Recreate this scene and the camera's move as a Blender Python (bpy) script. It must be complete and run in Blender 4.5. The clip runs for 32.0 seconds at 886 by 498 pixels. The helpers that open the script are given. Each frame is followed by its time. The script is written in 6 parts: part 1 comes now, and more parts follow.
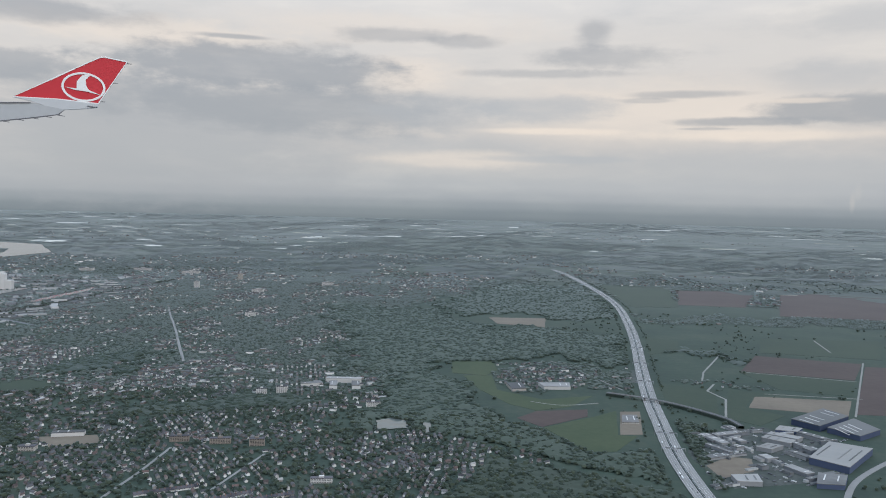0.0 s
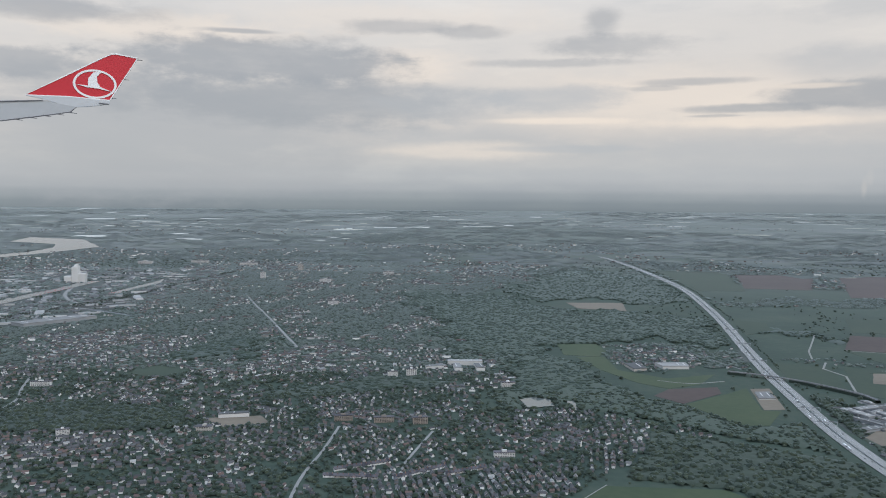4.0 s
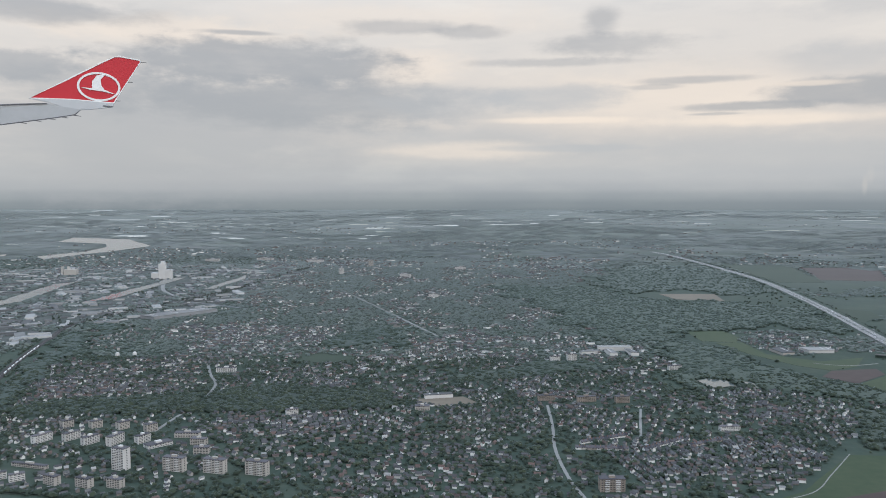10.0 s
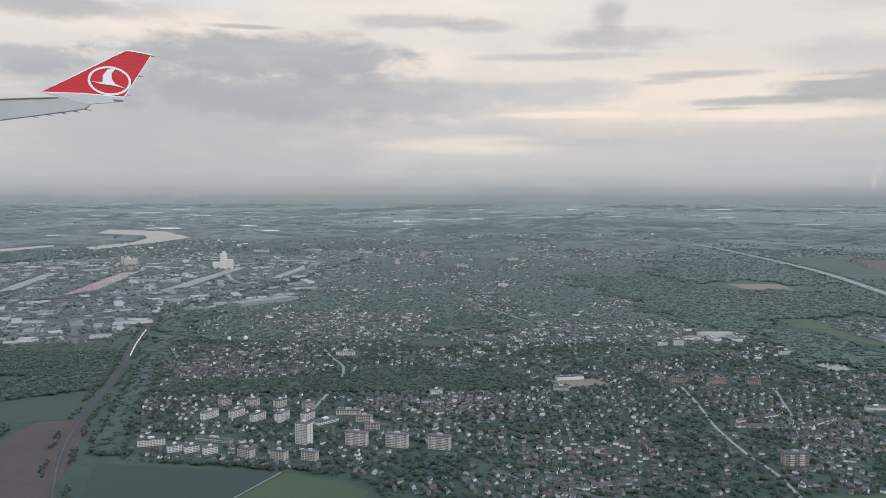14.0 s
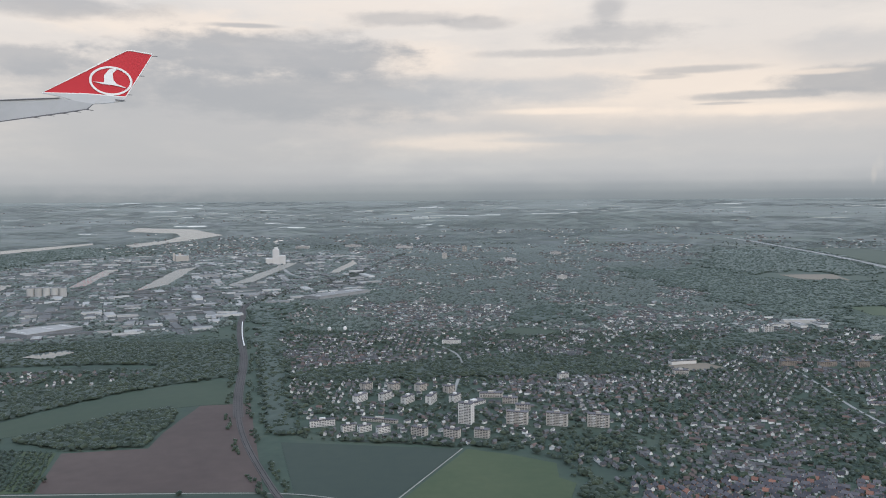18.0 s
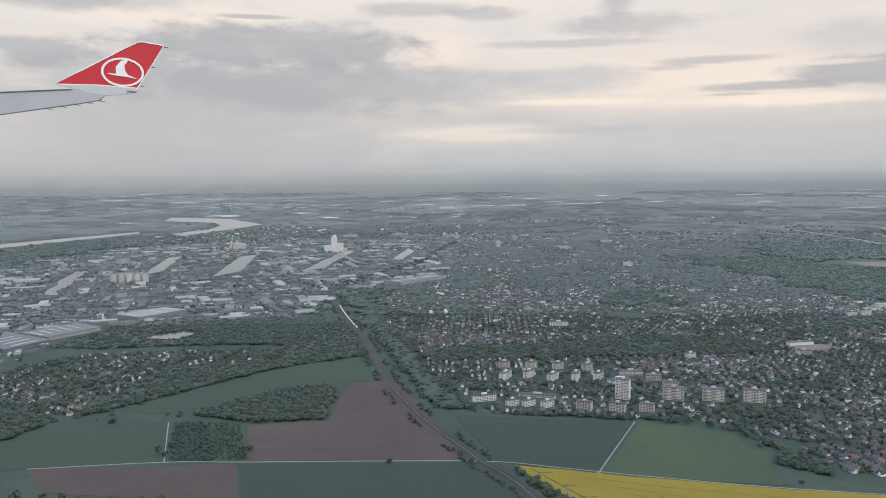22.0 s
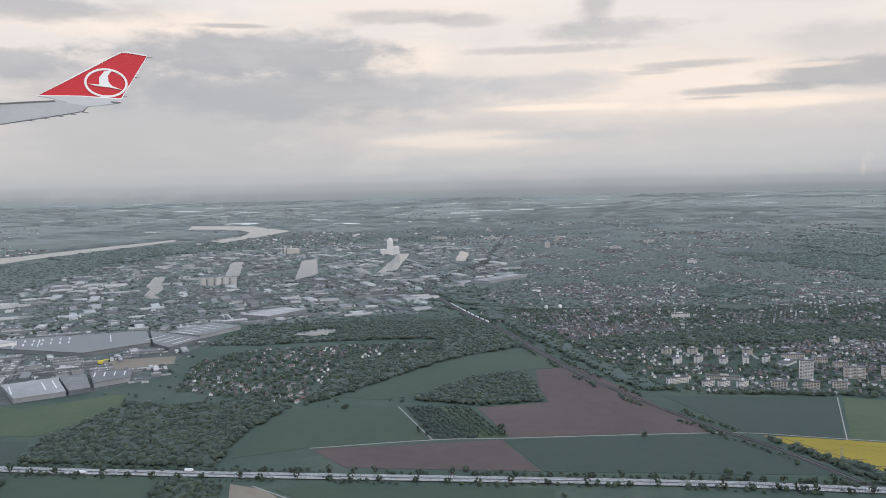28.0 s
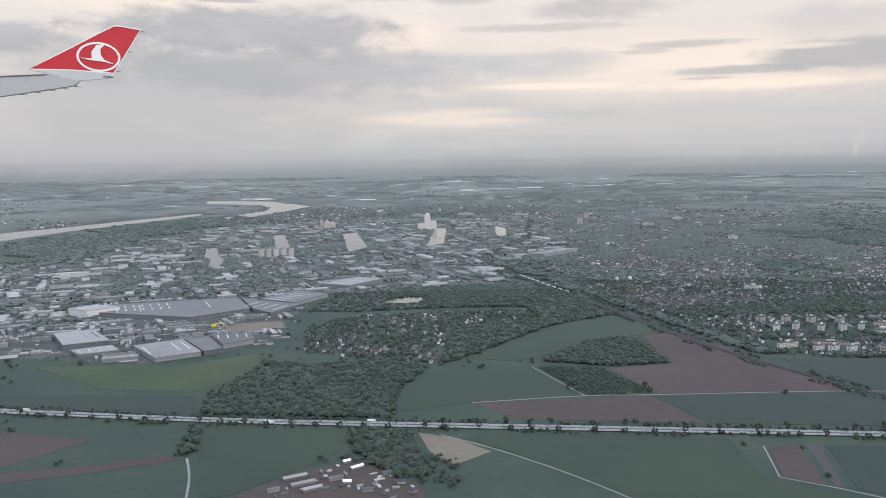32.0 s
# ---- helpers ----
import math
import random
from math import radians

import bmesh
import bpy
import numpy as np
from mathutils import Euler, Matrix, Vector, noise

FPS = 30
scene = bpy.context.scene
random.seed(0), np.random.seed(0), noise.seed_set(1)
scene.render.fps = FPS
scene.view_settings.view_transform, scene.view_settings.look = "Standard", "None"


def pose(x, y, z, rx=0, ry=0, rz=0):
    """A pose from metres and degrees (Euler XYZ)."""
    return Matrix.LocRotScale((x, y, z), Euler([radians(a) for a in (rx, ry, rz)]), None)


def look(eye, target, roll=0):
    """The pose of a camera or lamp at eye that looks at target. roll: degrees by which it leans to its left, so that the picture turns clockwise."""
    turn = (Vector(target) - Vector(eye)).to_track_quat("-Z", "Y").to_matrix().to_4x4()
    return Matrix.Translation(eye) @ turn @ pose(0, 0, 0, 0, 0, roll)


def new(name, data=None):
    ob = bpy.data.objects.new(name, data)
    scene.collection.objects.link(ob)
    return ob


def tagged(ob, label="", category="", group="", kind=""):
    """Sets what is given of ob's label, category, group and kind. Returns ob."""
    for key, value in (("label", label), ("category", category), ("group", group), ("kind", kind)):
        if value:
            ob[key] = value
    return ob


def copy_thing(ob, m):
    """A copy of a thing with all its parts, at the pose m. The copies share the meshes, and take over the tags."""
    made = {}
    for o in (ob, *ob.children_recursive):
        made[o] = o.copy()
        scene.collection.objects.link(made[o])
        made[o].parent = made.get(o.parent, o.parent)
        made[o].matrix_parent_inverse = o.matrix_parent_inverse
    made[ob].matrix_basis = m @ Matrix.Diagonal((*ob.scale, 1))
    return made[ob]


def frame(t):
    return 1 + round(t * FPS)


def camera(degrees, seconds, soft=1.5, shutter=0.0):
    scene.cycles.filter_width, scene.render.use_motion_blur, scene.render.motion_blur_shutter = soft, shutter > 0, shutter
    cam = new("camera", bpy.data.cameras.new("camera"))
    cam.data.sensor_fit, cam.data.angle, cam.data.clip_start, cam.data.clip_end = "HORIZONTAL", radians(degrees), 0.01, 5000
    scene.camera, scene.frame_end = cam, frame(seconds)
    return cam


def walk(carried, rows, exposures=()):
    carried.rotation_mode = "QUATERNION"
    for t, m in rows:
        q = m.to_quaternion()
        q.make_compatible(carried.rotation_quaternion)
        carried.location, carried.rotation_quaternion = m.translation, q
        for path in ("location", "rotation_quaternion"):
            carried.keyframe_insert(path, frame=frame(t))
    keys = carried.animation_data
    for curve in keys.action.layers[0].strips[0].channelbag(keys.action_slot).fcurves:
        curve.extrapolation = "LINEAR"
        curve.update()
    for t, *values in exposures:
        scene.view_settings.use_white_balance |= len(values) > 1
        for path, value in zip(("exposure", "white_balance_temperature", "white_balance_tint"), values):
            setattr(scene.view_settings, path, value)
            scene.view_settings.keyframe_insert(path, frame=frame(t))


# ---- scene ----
cam = camera(57.4, 32.0, soft=1.0)
# All lengths are at one twentieth of the true ones: one unit is twenty metres on the ground.
PATH = [
    (0, (-0.755, 1.524, 25.739), (-0.78, 3.521, 25.632), 1.3),
    (0.5, (-2.864, 1.447, 25.427), (-2.885, 3.443, 25.313), 1.2),
    (1, (-4.68, 0.979, 25.343), (-4.698, 2.975, 25.225), 1.1),
    (1.5, (-6.673, 0.584, 25.248), (-6.697, 2.58, 25.126), 1.0),
    (2, (-8.623, 0.348, 25.075), (-8.647, 2.344, 24.949), 0.8),
    (2.5, (-10.431, -0.071, 25.031), (-10.467, 1.925, 24.904), 0.7),
    (3, (-12.432, -0.468, 24.949), (-12.47, 1.528, 24.821), 0.6),
    (3.5, (-14.513, -0.762, 24.801), (-14.562, 1.233, 24.671), 0.5),
    (5.5, (-22.147, -2.173, 24.218), (-22.19, -0.177, 24.102), 0.2),
    (6, (-23.922, -2.673, 24.212), (-23.969, -0.677, 24.098), 0.1),
    (6.5, (-25.847, -3.01, 24.074), (-25.886, -1.013, 23.965), 0.0),
    (7, (-27.65, -3.177, 23.897), (-27.684, -1.18, 23.792), -0.0),
    (7.5, (-29.68, -3.614, 23.823), (-29.713, -1.617, 23.722), -0.1),
    (8, (-31.465, -4.0, 23.752), (-31.516, -2.003, 23.652), -0.2),
    (8.5, (-33.357, -4.3, 23.555), (-33.411, -2.303, 23.455), -0.1),
    (9, (-35.183, -4.816, 23.525), (-35.235, -2.819, 23.414), -0.1),
    (9.5, (-37.087, -5.032, 23.46), (-37.144, -3.037, 23.338), 0.0),
    (10, (-38.99, -5.478, 23.254), (-39.041, -3.482, 23.126), 0.0),
    (10.5, (-40.749, -5.812, 23.163), (-40.797, -3.817, 23.019), 0.1),
    (11, (-42.622, -6.041, 23.041), (-42.681, -4.048, 22.89), 0.2),
    (11.5, (-44.522, -6.378, 22.854), (-44.58, -4.384, 22.702), 0.1),
    (12, (-46.336, -6.83, 22.738), (-46.388, -4.837, 22.579), 0.2),
    (12.5, (-48.128, -7.021, 22.545), (-48.188, -5.028, 22.389), 0.1),
    (13, (-49.993, -7.204, 22.339), (-50.055, -5.211, 22.189), 0.1),
    (13.5, (-51.736, -7.802, 22.346), (-51.799, -5.809, 22.201), 0.1),
    (14, (-53.697, -7.728, 22.14), (-53.765, -5.734, 21.999), 0.1),
    (14.5, (-55.37, -8.02, 22.04), (-55.448, -6.026, 21.905), -0.0),
    (16.5, (-62.355, -10.995, 22.07), (-62.426, -9.001, 21.93), -0.3),
    (17, (-64.164, -10.944, 21.81), (-64.232, -8.95, 21.669), -0.3),
    (17.5, (-65.957, -11.426, 21.742), (-66.026, -9.432, 21.597), -0.4),
    (18, (-67.804, -11.722, 21.601), (-67.873, -9.728, 21.453), -0.4),
    (18.5, (-69.577, -12.075, 21.523), (-69.647, -10.082, 21.371), -0.4),
    (19, (-71.428, -12.614, 21.452), (-71.498, -10.621, 21.294), -0.3),
    (19.5, (-73.155, -12.892, 21.312), (-73.232, -10.9, 21.148), -0.3),
    (20, (-74.991, -13.319, 21.244), (-75.077, -11.328, 21.072), -0.3),
    (20.5, (-76.774, -13.68, 21.166), (-76.877, -11.691, 20.987), -0.3),
    (21, (-78.416, -13.938, 21.031), (-78.515, -11.948, 20.852), -0.3),
    (21.5, (-80.22, -14.277, 20.95), (-80.311, -12.287, 20.772), -0.4),
    (22, (-81.888, -14.397, 20.781), (-81.978, -12.406, 20.612), -0.4),
    (22.5, (-83.64, -15.045, 20.735), (-83.715, -13.053, 20.573), -0.5),
    (23, (-85.361, -15.329, 20.612), (-85.428, -13.336, 20.46), -0.6),
    (23.5, (-86.936, -15.477, 20.476), (-87.009, -13.484, 20.33), -0.6),
    (24, (-88.617, -15.656, 20.371), (-88.677, -13.662, 20.226), -0.7),
    (24.5, (-90.508, -15.981, 20.152), (-90.569, -13.988, 19.998), -0.7),
    (25, (-92.024, -16.158, 19.964), (-92.088, -14.166, 19.804), -0.7),
    (25.5, (-93.692, -16.664, 19.898), (-93.747, -14.672, 19.731), -0.8),
    (27.5, (-100.933, -19.087, 20.069), (-100.976, -17.094, 19.913), -1.2),
    (28, (-102.643, -19.592, 20.036), (-102.694, -17.598, 19.883), -1.2),
    (28.5, (-104.449, -20.113, 20.023), (-104.488, -18.12, 19.863), -1.2),
    (29, (-106.088, -20.408, 19.857), (-106.128, -18.416, 19.689), -1.2),
    (29.5, (-107.79, -20.845, 19.822), (-107.831, -18.854, 19.646), -1.1),
    (30, (-109.556, -21.209, 19.672), (-109.587, -19.218, 19.49), -1.0),
    (30.5, (-111.243, -21.612, 19.614), (-111.262, -19.621, 19.427), -0.9),
    (31, (-112.566, -22.211, 19.588), (-112.595, -20.221, 19.389), -0.9),
    (31.5, (-114.359, -22.705, 19.496), (-114.387, -20.716, 19.289), -0.7),
    (32, (-116.083, -23.032, 19.377), (-116.115, -21.043, 19.171), -0.7),
]
walk(cam, [(t, look(eye, target, roll)) for t, eye, target, roll in PATH],
     exposures=[(0.0, 0.02, 6420.0, 10.5), (8.0, 0.08, 6480.0, 10.5), (14.0, 0.15, 6620.0, 11.5), (24.0, 0.21, 6690.0, 13.0), (32.0, 0.27, 6700.0, 14.0)])


# ---- world and sun ----
SUN_TURN, SUN_HEIGHT = 138.0, 30.0
world = bpy.data.worlds.new("overcast_sky")
scene.world = world
world.use_nodes = True
WN, WL = world.node_tree.nodes, world.node_tree.links
WN.clear()


def wmath(op, a, b=0.0, c=0.0, clamp=False):
    n = WN.new("ShaderNodeMath")
    n.operation, n.use_clamp = op, clamp
    for i, v in enumerate((a, b, c)):
        if isinstance(v, (int, float)):
            n.inputs[i].default_value = v
        else:
            WL.new(v, n.inputs[i])
    return n.outputs[0]


def wmix(fac, a, b):
    n = WN.new("ShaderNodeMix")
    n.data_type = "RGBA"
    for i, v in ((0, fac), (6, a), (7, b)):
        if isinstance(v, (int, float)):
            n.inputs[i].default_value = v
        elif isinstance(v, tuple):
            n.inputs[i].default_value = (*v, 1)
        else:
            WL.new(v, n.inputs[i])
    return n.outputs[2]


coord = WN.new("ShaderNodeTexCoord")
split = WN.new("ShaderNodeSeparateXYZ")
WL.new(coord.outputs["Generated"], split.inputs[0])
sx, sy, sz = split.outputs
azim = wmath("MULTIPLY", wmath("ARCTAN2", sx, sy), 57.2958)          # degrees, to the right of +y
elev = wmath("MULTIPLY", wmath("ARCSINE", sz), 57.2958)              # degrees above the horizon


def wnoise(scale, detail, rough, w, vector):
    n = WN.new("ShaderNodeTexNoise")
    n.noise_dimensions = "4D"
    n.inputs["W"].default_value = w
    n.inputs["Scale"].default_value, n.inputs["Detail"].default_value, n.inputs["Roughness"].default_value = scale, detail, rough
    WL.new(vector, n.inputs["Vector"])
    return n.outputs[0]


sheet = WN.new("ShaderNodeCombineXYZ")
WL.new(wmath("MULTIPLY", azim, 0.055), sheet.inputs[0])
WL.new(wmath("MULTIPLY", elev, 0.22), sheet.inputs[1])
puffs = WN.new("ShaderNodeCombineXYZ")
WL.new(wmath("MULTIPLY", azim, 0.10), puffs.inputs[0])
WL.new(wmath("MULTIPLY", elev, 0.22), puffs.inputs[1])
n_large = wnoise(1.1, 6, 0.55, 3.1, sheet.outputs[0])
n_fine = wnoise(3.4, 6, 0.54, 7.7, sheet.outputs[0])
n_mid = wnoise(2.6, 7, 0.6, 11.0, sheet.outputs[0])
n_puff = wnoise(5.0, 9, 0.62, 5.2, puffs.outputs[0])
ragged_edge = wmath("ADD", wmath("SUBTRACT", n_fine, 0.5), wmath("MULTIPLY", wmath("SUBTRACT", n_puff, 0.5), 0.9))


def cloud(az, el, wide, tall, ragged=1.0, soft=0.5):
    """A cloud bank round one direction: 1 inside, 0 outside, with a ragged edge."""
    dx = wmath("DIVIDE", wmath("SUBTRACT", azim, az), wide)
    dy = wmath("DIVIDE", wmath("SUBTRACT", elev, el), tall)
    r = wmath("SQRT", wmath("ADD", wmath("MULTIPLY", dx, dx), wmath("MULTIPLY", dy, dy)))
    r = wmath("ADD", r, wmath("MULTIPLY", ragged_edge, 2 * ragged))
    n = WN.new("ShaderNodeMapRange")
    n.interpolation_type = "SMOOTHSTEP"
    n.inputs["From Min"].default_value, n.inputs["From Max"].default_value = 1 + soft, 1 - soft
    WL.new(r, n.inputs["Value"])
    return n.outputs[0]


def ramp_of(value, stops):
    n = WN.new("ShaderNodeValToRGB")
    n.color_ramp.interpolation = "EASE"
    els = n.color_ramp.elements
    while len(els) < len(stops):
        els.new(0.5)
    for e, (p, c) in zip(els, stops):
        e.position, e.color = p, (*c, 1)
    WL.new(value, n.inputs[0])
    return n.outputs[0]


# light through the overcast, from the hazy horizon up
base = ramp_of(wmath("DIVIDE", wmath("ADD", elev, 6.0), 40.0, clamp=True), [
    (0.0000, (0.190, 0.230, 0.256)), (0.1225, (0.190, 0.230, 0.256)), (0.1375, (0.232, 0.274, 0.302)), (0.1525, (0.310, 0.348, 0.376)), (0.1675, (0.400, 0.430, 0.455)), (0.1875, (0.475, 0.496, 0.512)), (0.2200, (0.560, 0.555, 0.545)), (0.2625, (0.635, 0.600, 0.565)), (0.3250, (0.710, 0.665, 0.615)), (0.4250, (0.725, 0.695, 0.655)), (0.5125, (0.760, 0.745, 0.720)), (0.6750, (0.780, 0.920, 1.060)), (1.0000, (0.960, 1.210, 1.550))])
warm = ramp_of(wmath("ADD", wmath("MULTIPLY", n_large, 0.6), wmath("MULTIPLY", n_fine, 0.4)), [
    (0.36, (0.88, 0.90, 0.93)), (0.50, (0.99, 0.99, 1.0)), (0.64, (1.09, 1.075, 1.06))])
mul = WN.new("ShaderNodeMix")
mul.data_type, mul.blend_type = "RGBA", "MULTIPLY"
mul.inputs[0].default_value = 0.85
WL.new(base, mul.inputs[6])
WL.new(warm, mul.inputs[7])
sky_colour = mul.outputs[2]
GREY, DULL, PALE, CREAM = (0.375, 0.392, 0.415), (0.430, 0.446, 0.468), (0.485, 0.503, 0.523), (0.90, 0.79, 0.68)
BANKS = [
    # azimuth, height, half width, half height, tone, amount, raggedness, softness of the edge
    (-20.5, 4.09, 15.1, 3.60, DULL, 0.8, 0.5, 0.6),
    (19.8, 2.71, 11.4, 1.86, PALE, 0.55, 0.5, 0.6),
    (1.2, 3.91, 6.4, 1.04, PALE, 0.5, 0.7, 0.5),
    (14.4, 6.62, 11.1, 1.84, CREAM, 0.55, 0.7, 0.6),
    (-20.5, 10.79, 8.3, 0.91, CREAM, 0.6, 0.8, 0.5),
    (-3.6, 9.04, 3.6, 1.20, CREAM, 0.55, 0.8, 0.5),
    (0.0, 3.24, 5.2, 0.56, CREAM, 0.6, 0.7, 0.6),
    (-4.4, 12.13, 10.4, 0.88, CREAM, 0.35, 0.8, 0.6),
    (-13.8, 9.12, 9.8, 1.41, GREY, 0.85, 0.75, 0.35),
    (-11.5, 6.48, 11.3, 1.50, GREY, 0.85, 0.55, 0.4),
    (-28.6, 8.26, 3.0, 0.93, GREY, 0.7, 0.8, 0.35),
    (-27.7, 11.61, 5.8, 0.79, GREY, 0.75, 0.7, 0.5),
    (-25.0, 7.06, 4.4, 1.47, GREY, 0.5, 0.6, 0.5),
    (-15.3, 10.99, 2.3, 0.16, GREY, 0.7, 0.5, 0.5),
    (-3.8, 11.63, 3.8, 0.44, GREY, 0.55, 0.8, 0.5),
    (0.2, 11.36, 2.4, 0.44, GREY, 0.5, 0.8, 0.5),
    (9.4, 11.88, 1.1, 0.94, GREY, 0.6, 0.6, 0.6),
    (10.1, 10.34, 4.0, 0.78, GREY, 0.6, 0.8, 0.5),
    (6.0, 9.23, 5.1, 0.28, GREY, 0.5, 0.7, 0.5),
    (5.8, 6.83, 4.5, 0.87, PALE, 0.75, 0.7, 0.5),
    (-1.2, 6.49, 4.4, 1.20, PALE, 0.5, 0.7, 0.5),
    (15.9, 7.81, 3.5, 0.23, GREY, 0.6, 0.6, 0.5),
    (13.1, 7.42, 1.5, 0.15, GREY, 0.4, 0.6, 0.5),
    (25.4, 6.55, 5.4, 0.96, GREY, 0.8, 0.5, 0.3),
    (19.8, 5.97, 4.8, 0.30, GREY, 0.75, 0.5, 0.4),
    (17.0, 5.51, 1.6, 0.09, GREY, 0.6, 0.4, 0.5),
    (24.4, 8.65, 3.5, 1.00, PALE, 0.5, 0.7, 0.6),
    (6.8, 5.33, 4.3, 0.20, CREAM, 0.8, 0.5, 0.6),
    (20.5, 5.06, 7.2, 0.33, CREAM, 0.75, 0.5, 0.6),
    (22.8, 7.24, 2.0, 0.15, CREAM, 0.6, 0.6, 0.6),
    (7.9, 3.39, 5.1, 0.24, PALE, 0.7, 0.6, 0.5),
    (26.0, 12.30, 5.0, 0.88, PALE, 0.4, 0.7, 0.6),
    (26.0, 0.8, 0.16, 0.55, (0.60, 0.58, 0.55), 0.35, 0.6, 0.6), (26.3, 1.4, 0.2, 0.5, (0.58, 0.57, 0.55), 0.25, 0.6, 0.6),
]
for az, el, wide, tall, tone, amount, ragged, soft in BANKS:
    body = wmath("MULTIPLY", cloud(az, el, wide, tall, ragged, soft), wmath("MULTIPLY_ADD", n_mid, 1.2, 0.35, clamp=True))
    sky_colour = wmix(wmath("MULTIPLY", body, amount), sky_colour, tone)
overcast = WN.new("ShaderNodeBackground")
overcast.inputs["Strength"].default_value = 1.0
WL.new(sky_colour, overcast.inputs["Color"])
clear = WN.new("ShaderNodeTexSky")
clear.sky_type, clear.sun_disc = "NISHITA", False
clear.sun_elevation, clear.sun_rotation = radians(SUN_HEIGHT), radians(SUN_TURN)
behind = WN.new("ShaderNodeBackground")
behind.inputs["Strength"].default_value = 0.08
WL.new(clear.outputs[0], behind.inputs["Color"])
veil = WN.new("ShaderNodeMixShader")
veil.inputs[0].default_value = 0.93
WL.new(behind.outputs[0], veil.inputs[1])
WL.new(overcast.outputs[0], veil.inputs[2])
WL.new(veil.outputs[0], WN.new("ShaderNodeOutputWorld").inputs["Surface"])

sun = new("sun", bpy.data.lights.new("sun", "SUN"))
sun.data.energy, sun.data.angle, sun.data.color = 1.1, radians(28), (1.0, 0.95, 0.88)
sun.matrix_world = look((0, 0, 60), (-math.sin(radians(SUN_TURN)) * 50, -math.cos(radians(SUN_TURN)) * 50, 60 - 50 * math.tan(radians(SUN_HEIGHT))))


# ---- materials ----
MATS = {}


def material(name, low, high, size=1.0, rough=0.85, haze=0.0, metal=0.0, pick="noise", bump=0.0, fine=7.0, spread=(0.3, 0.7), third=None, warp=0.0, gloss=0.3, raised=0.0, haze_rough=0.18):
    """A surface between two colours: coarse and fine noise in world space, and one value for each object or island."""
    m = bpy.data.materials.new(name)
    MATS[name] = m
    m.use_nodes = True
    nodes, links = m.node_tree.nodes, m.node_tree.links
    b = nodes["Principled BSDF"]
    b.inputs["Roughness"].default_value, b.inputs["Metallic"].default_value = rough, metal
    geo = nodes.new("ShaderNodeNewGeometry")

    def noise_at(scale, detail):
        n = nodes.new("ShaderNodeTexNoise")
        n.inputs["Scale"].default_value, n.inputs["Detail"].default_value, n.inputs["Distortion"].default_value = scale, detail, warp
        links.new(geo.outputs["Position"], n.inputs["Vector"])
        return n.outputs[0]

    def calc(op, a, c):
        n = nodes.new("ShaderNodeMath")
        n.operation = op
        for i, v in enumerate((a, c)):
            if isinstance(v, (int, float)):
                n.inputs[i].default_value = v
            else:
                links.new(v, n.inputs[i])
        return n.outputs[0]

    coarse, grain = noise_at(1 / size, 3), noise_at(fine / size, 5)
    value = calc("ADD", calc("MULTIPLY", coarse, 0.6), calc("MULTIPLY", grain, 0.4))
    if pick == "object":
        info = nodes.new("ShaderNodeObjectInfo")
        value = calc("ADD", calc("MULTIPLY", value, 0.45), calc("MULTIPLY", calc("ADD", calc("MULTIPLY", info.outputs["Random"], 0.75), 0.12), 0.55))
    elif pick == "island":
        value = calc("ADD", calc("MULTIPLY", value, 0.35), calc("MULTIPLY", calc("ADD", calc("MULTIPLY", geo.outputs["Random Per Island"], 0.8), 0.1), 0.65))
    ramp = nodes.new("ShaderNodeValToRGB")
    ramp.color_ramp.elements[0].position, ramp.color_ramp.elements[0].color = spread[0], (*low, 1)
    ramp.color_ramp.elements[1].position, ramp.color_ramp.elements[1].color = spread[1], (*high, 1)
    if third:
        e = ramp.color_ramp.elements.new(third[0])
        e.color = (*third[1], 1)
    links.new(value, ramp.inputs[0])
    links.new(ramp.outputs[0], b.inputs["Base Color"])
    if bump:
        bn = nodes.new("ShaderNodeBump")
        bn.inputs["Strength"].default_value, bn.inputs["Distance"].default_value = bump, size * 0.05
        links.new(grain, bn.inputs["Height"])
        links.new(bn.outputs[0], b.inputs["Normal"])
    b.inputs["Specular IOR Level"].default_value = gloss
    if haze:
        # imitated distance haze: a soft bluish sheen that grows at grazing views
        b.inputs["Sheen Weight"].default_value, b.inputs["Sheen Roughness"].default_value, b.inputs["Sheen Tint"].default_value = haze, haze_rough, (0.76, 0.885, 1.0, 1)
    if raised:
        # the shading normal leans upwards, which evens out shade and strengthens the haze sheen
        mixed = nodes.new("ShaderNodeVectorMath")
        mixed.operation = "MULTIPLY_ADD"
        mixed.inputs[1].default_value, mixed.inputs[2].default_value = (1 - raised,) * 3, (0, 0, raised)
        links.new(geo.outputs["Normal"], mixed.inputs[0])
        unit = nodes.new("ShaderNodeVectorMath")
        unit.operation = "NORMALIZE"
        links.new(mixed.outputs[0], unit.inputs[0])
        links.new(unit.outputs[0], b.inputs["Normal"])
    return m


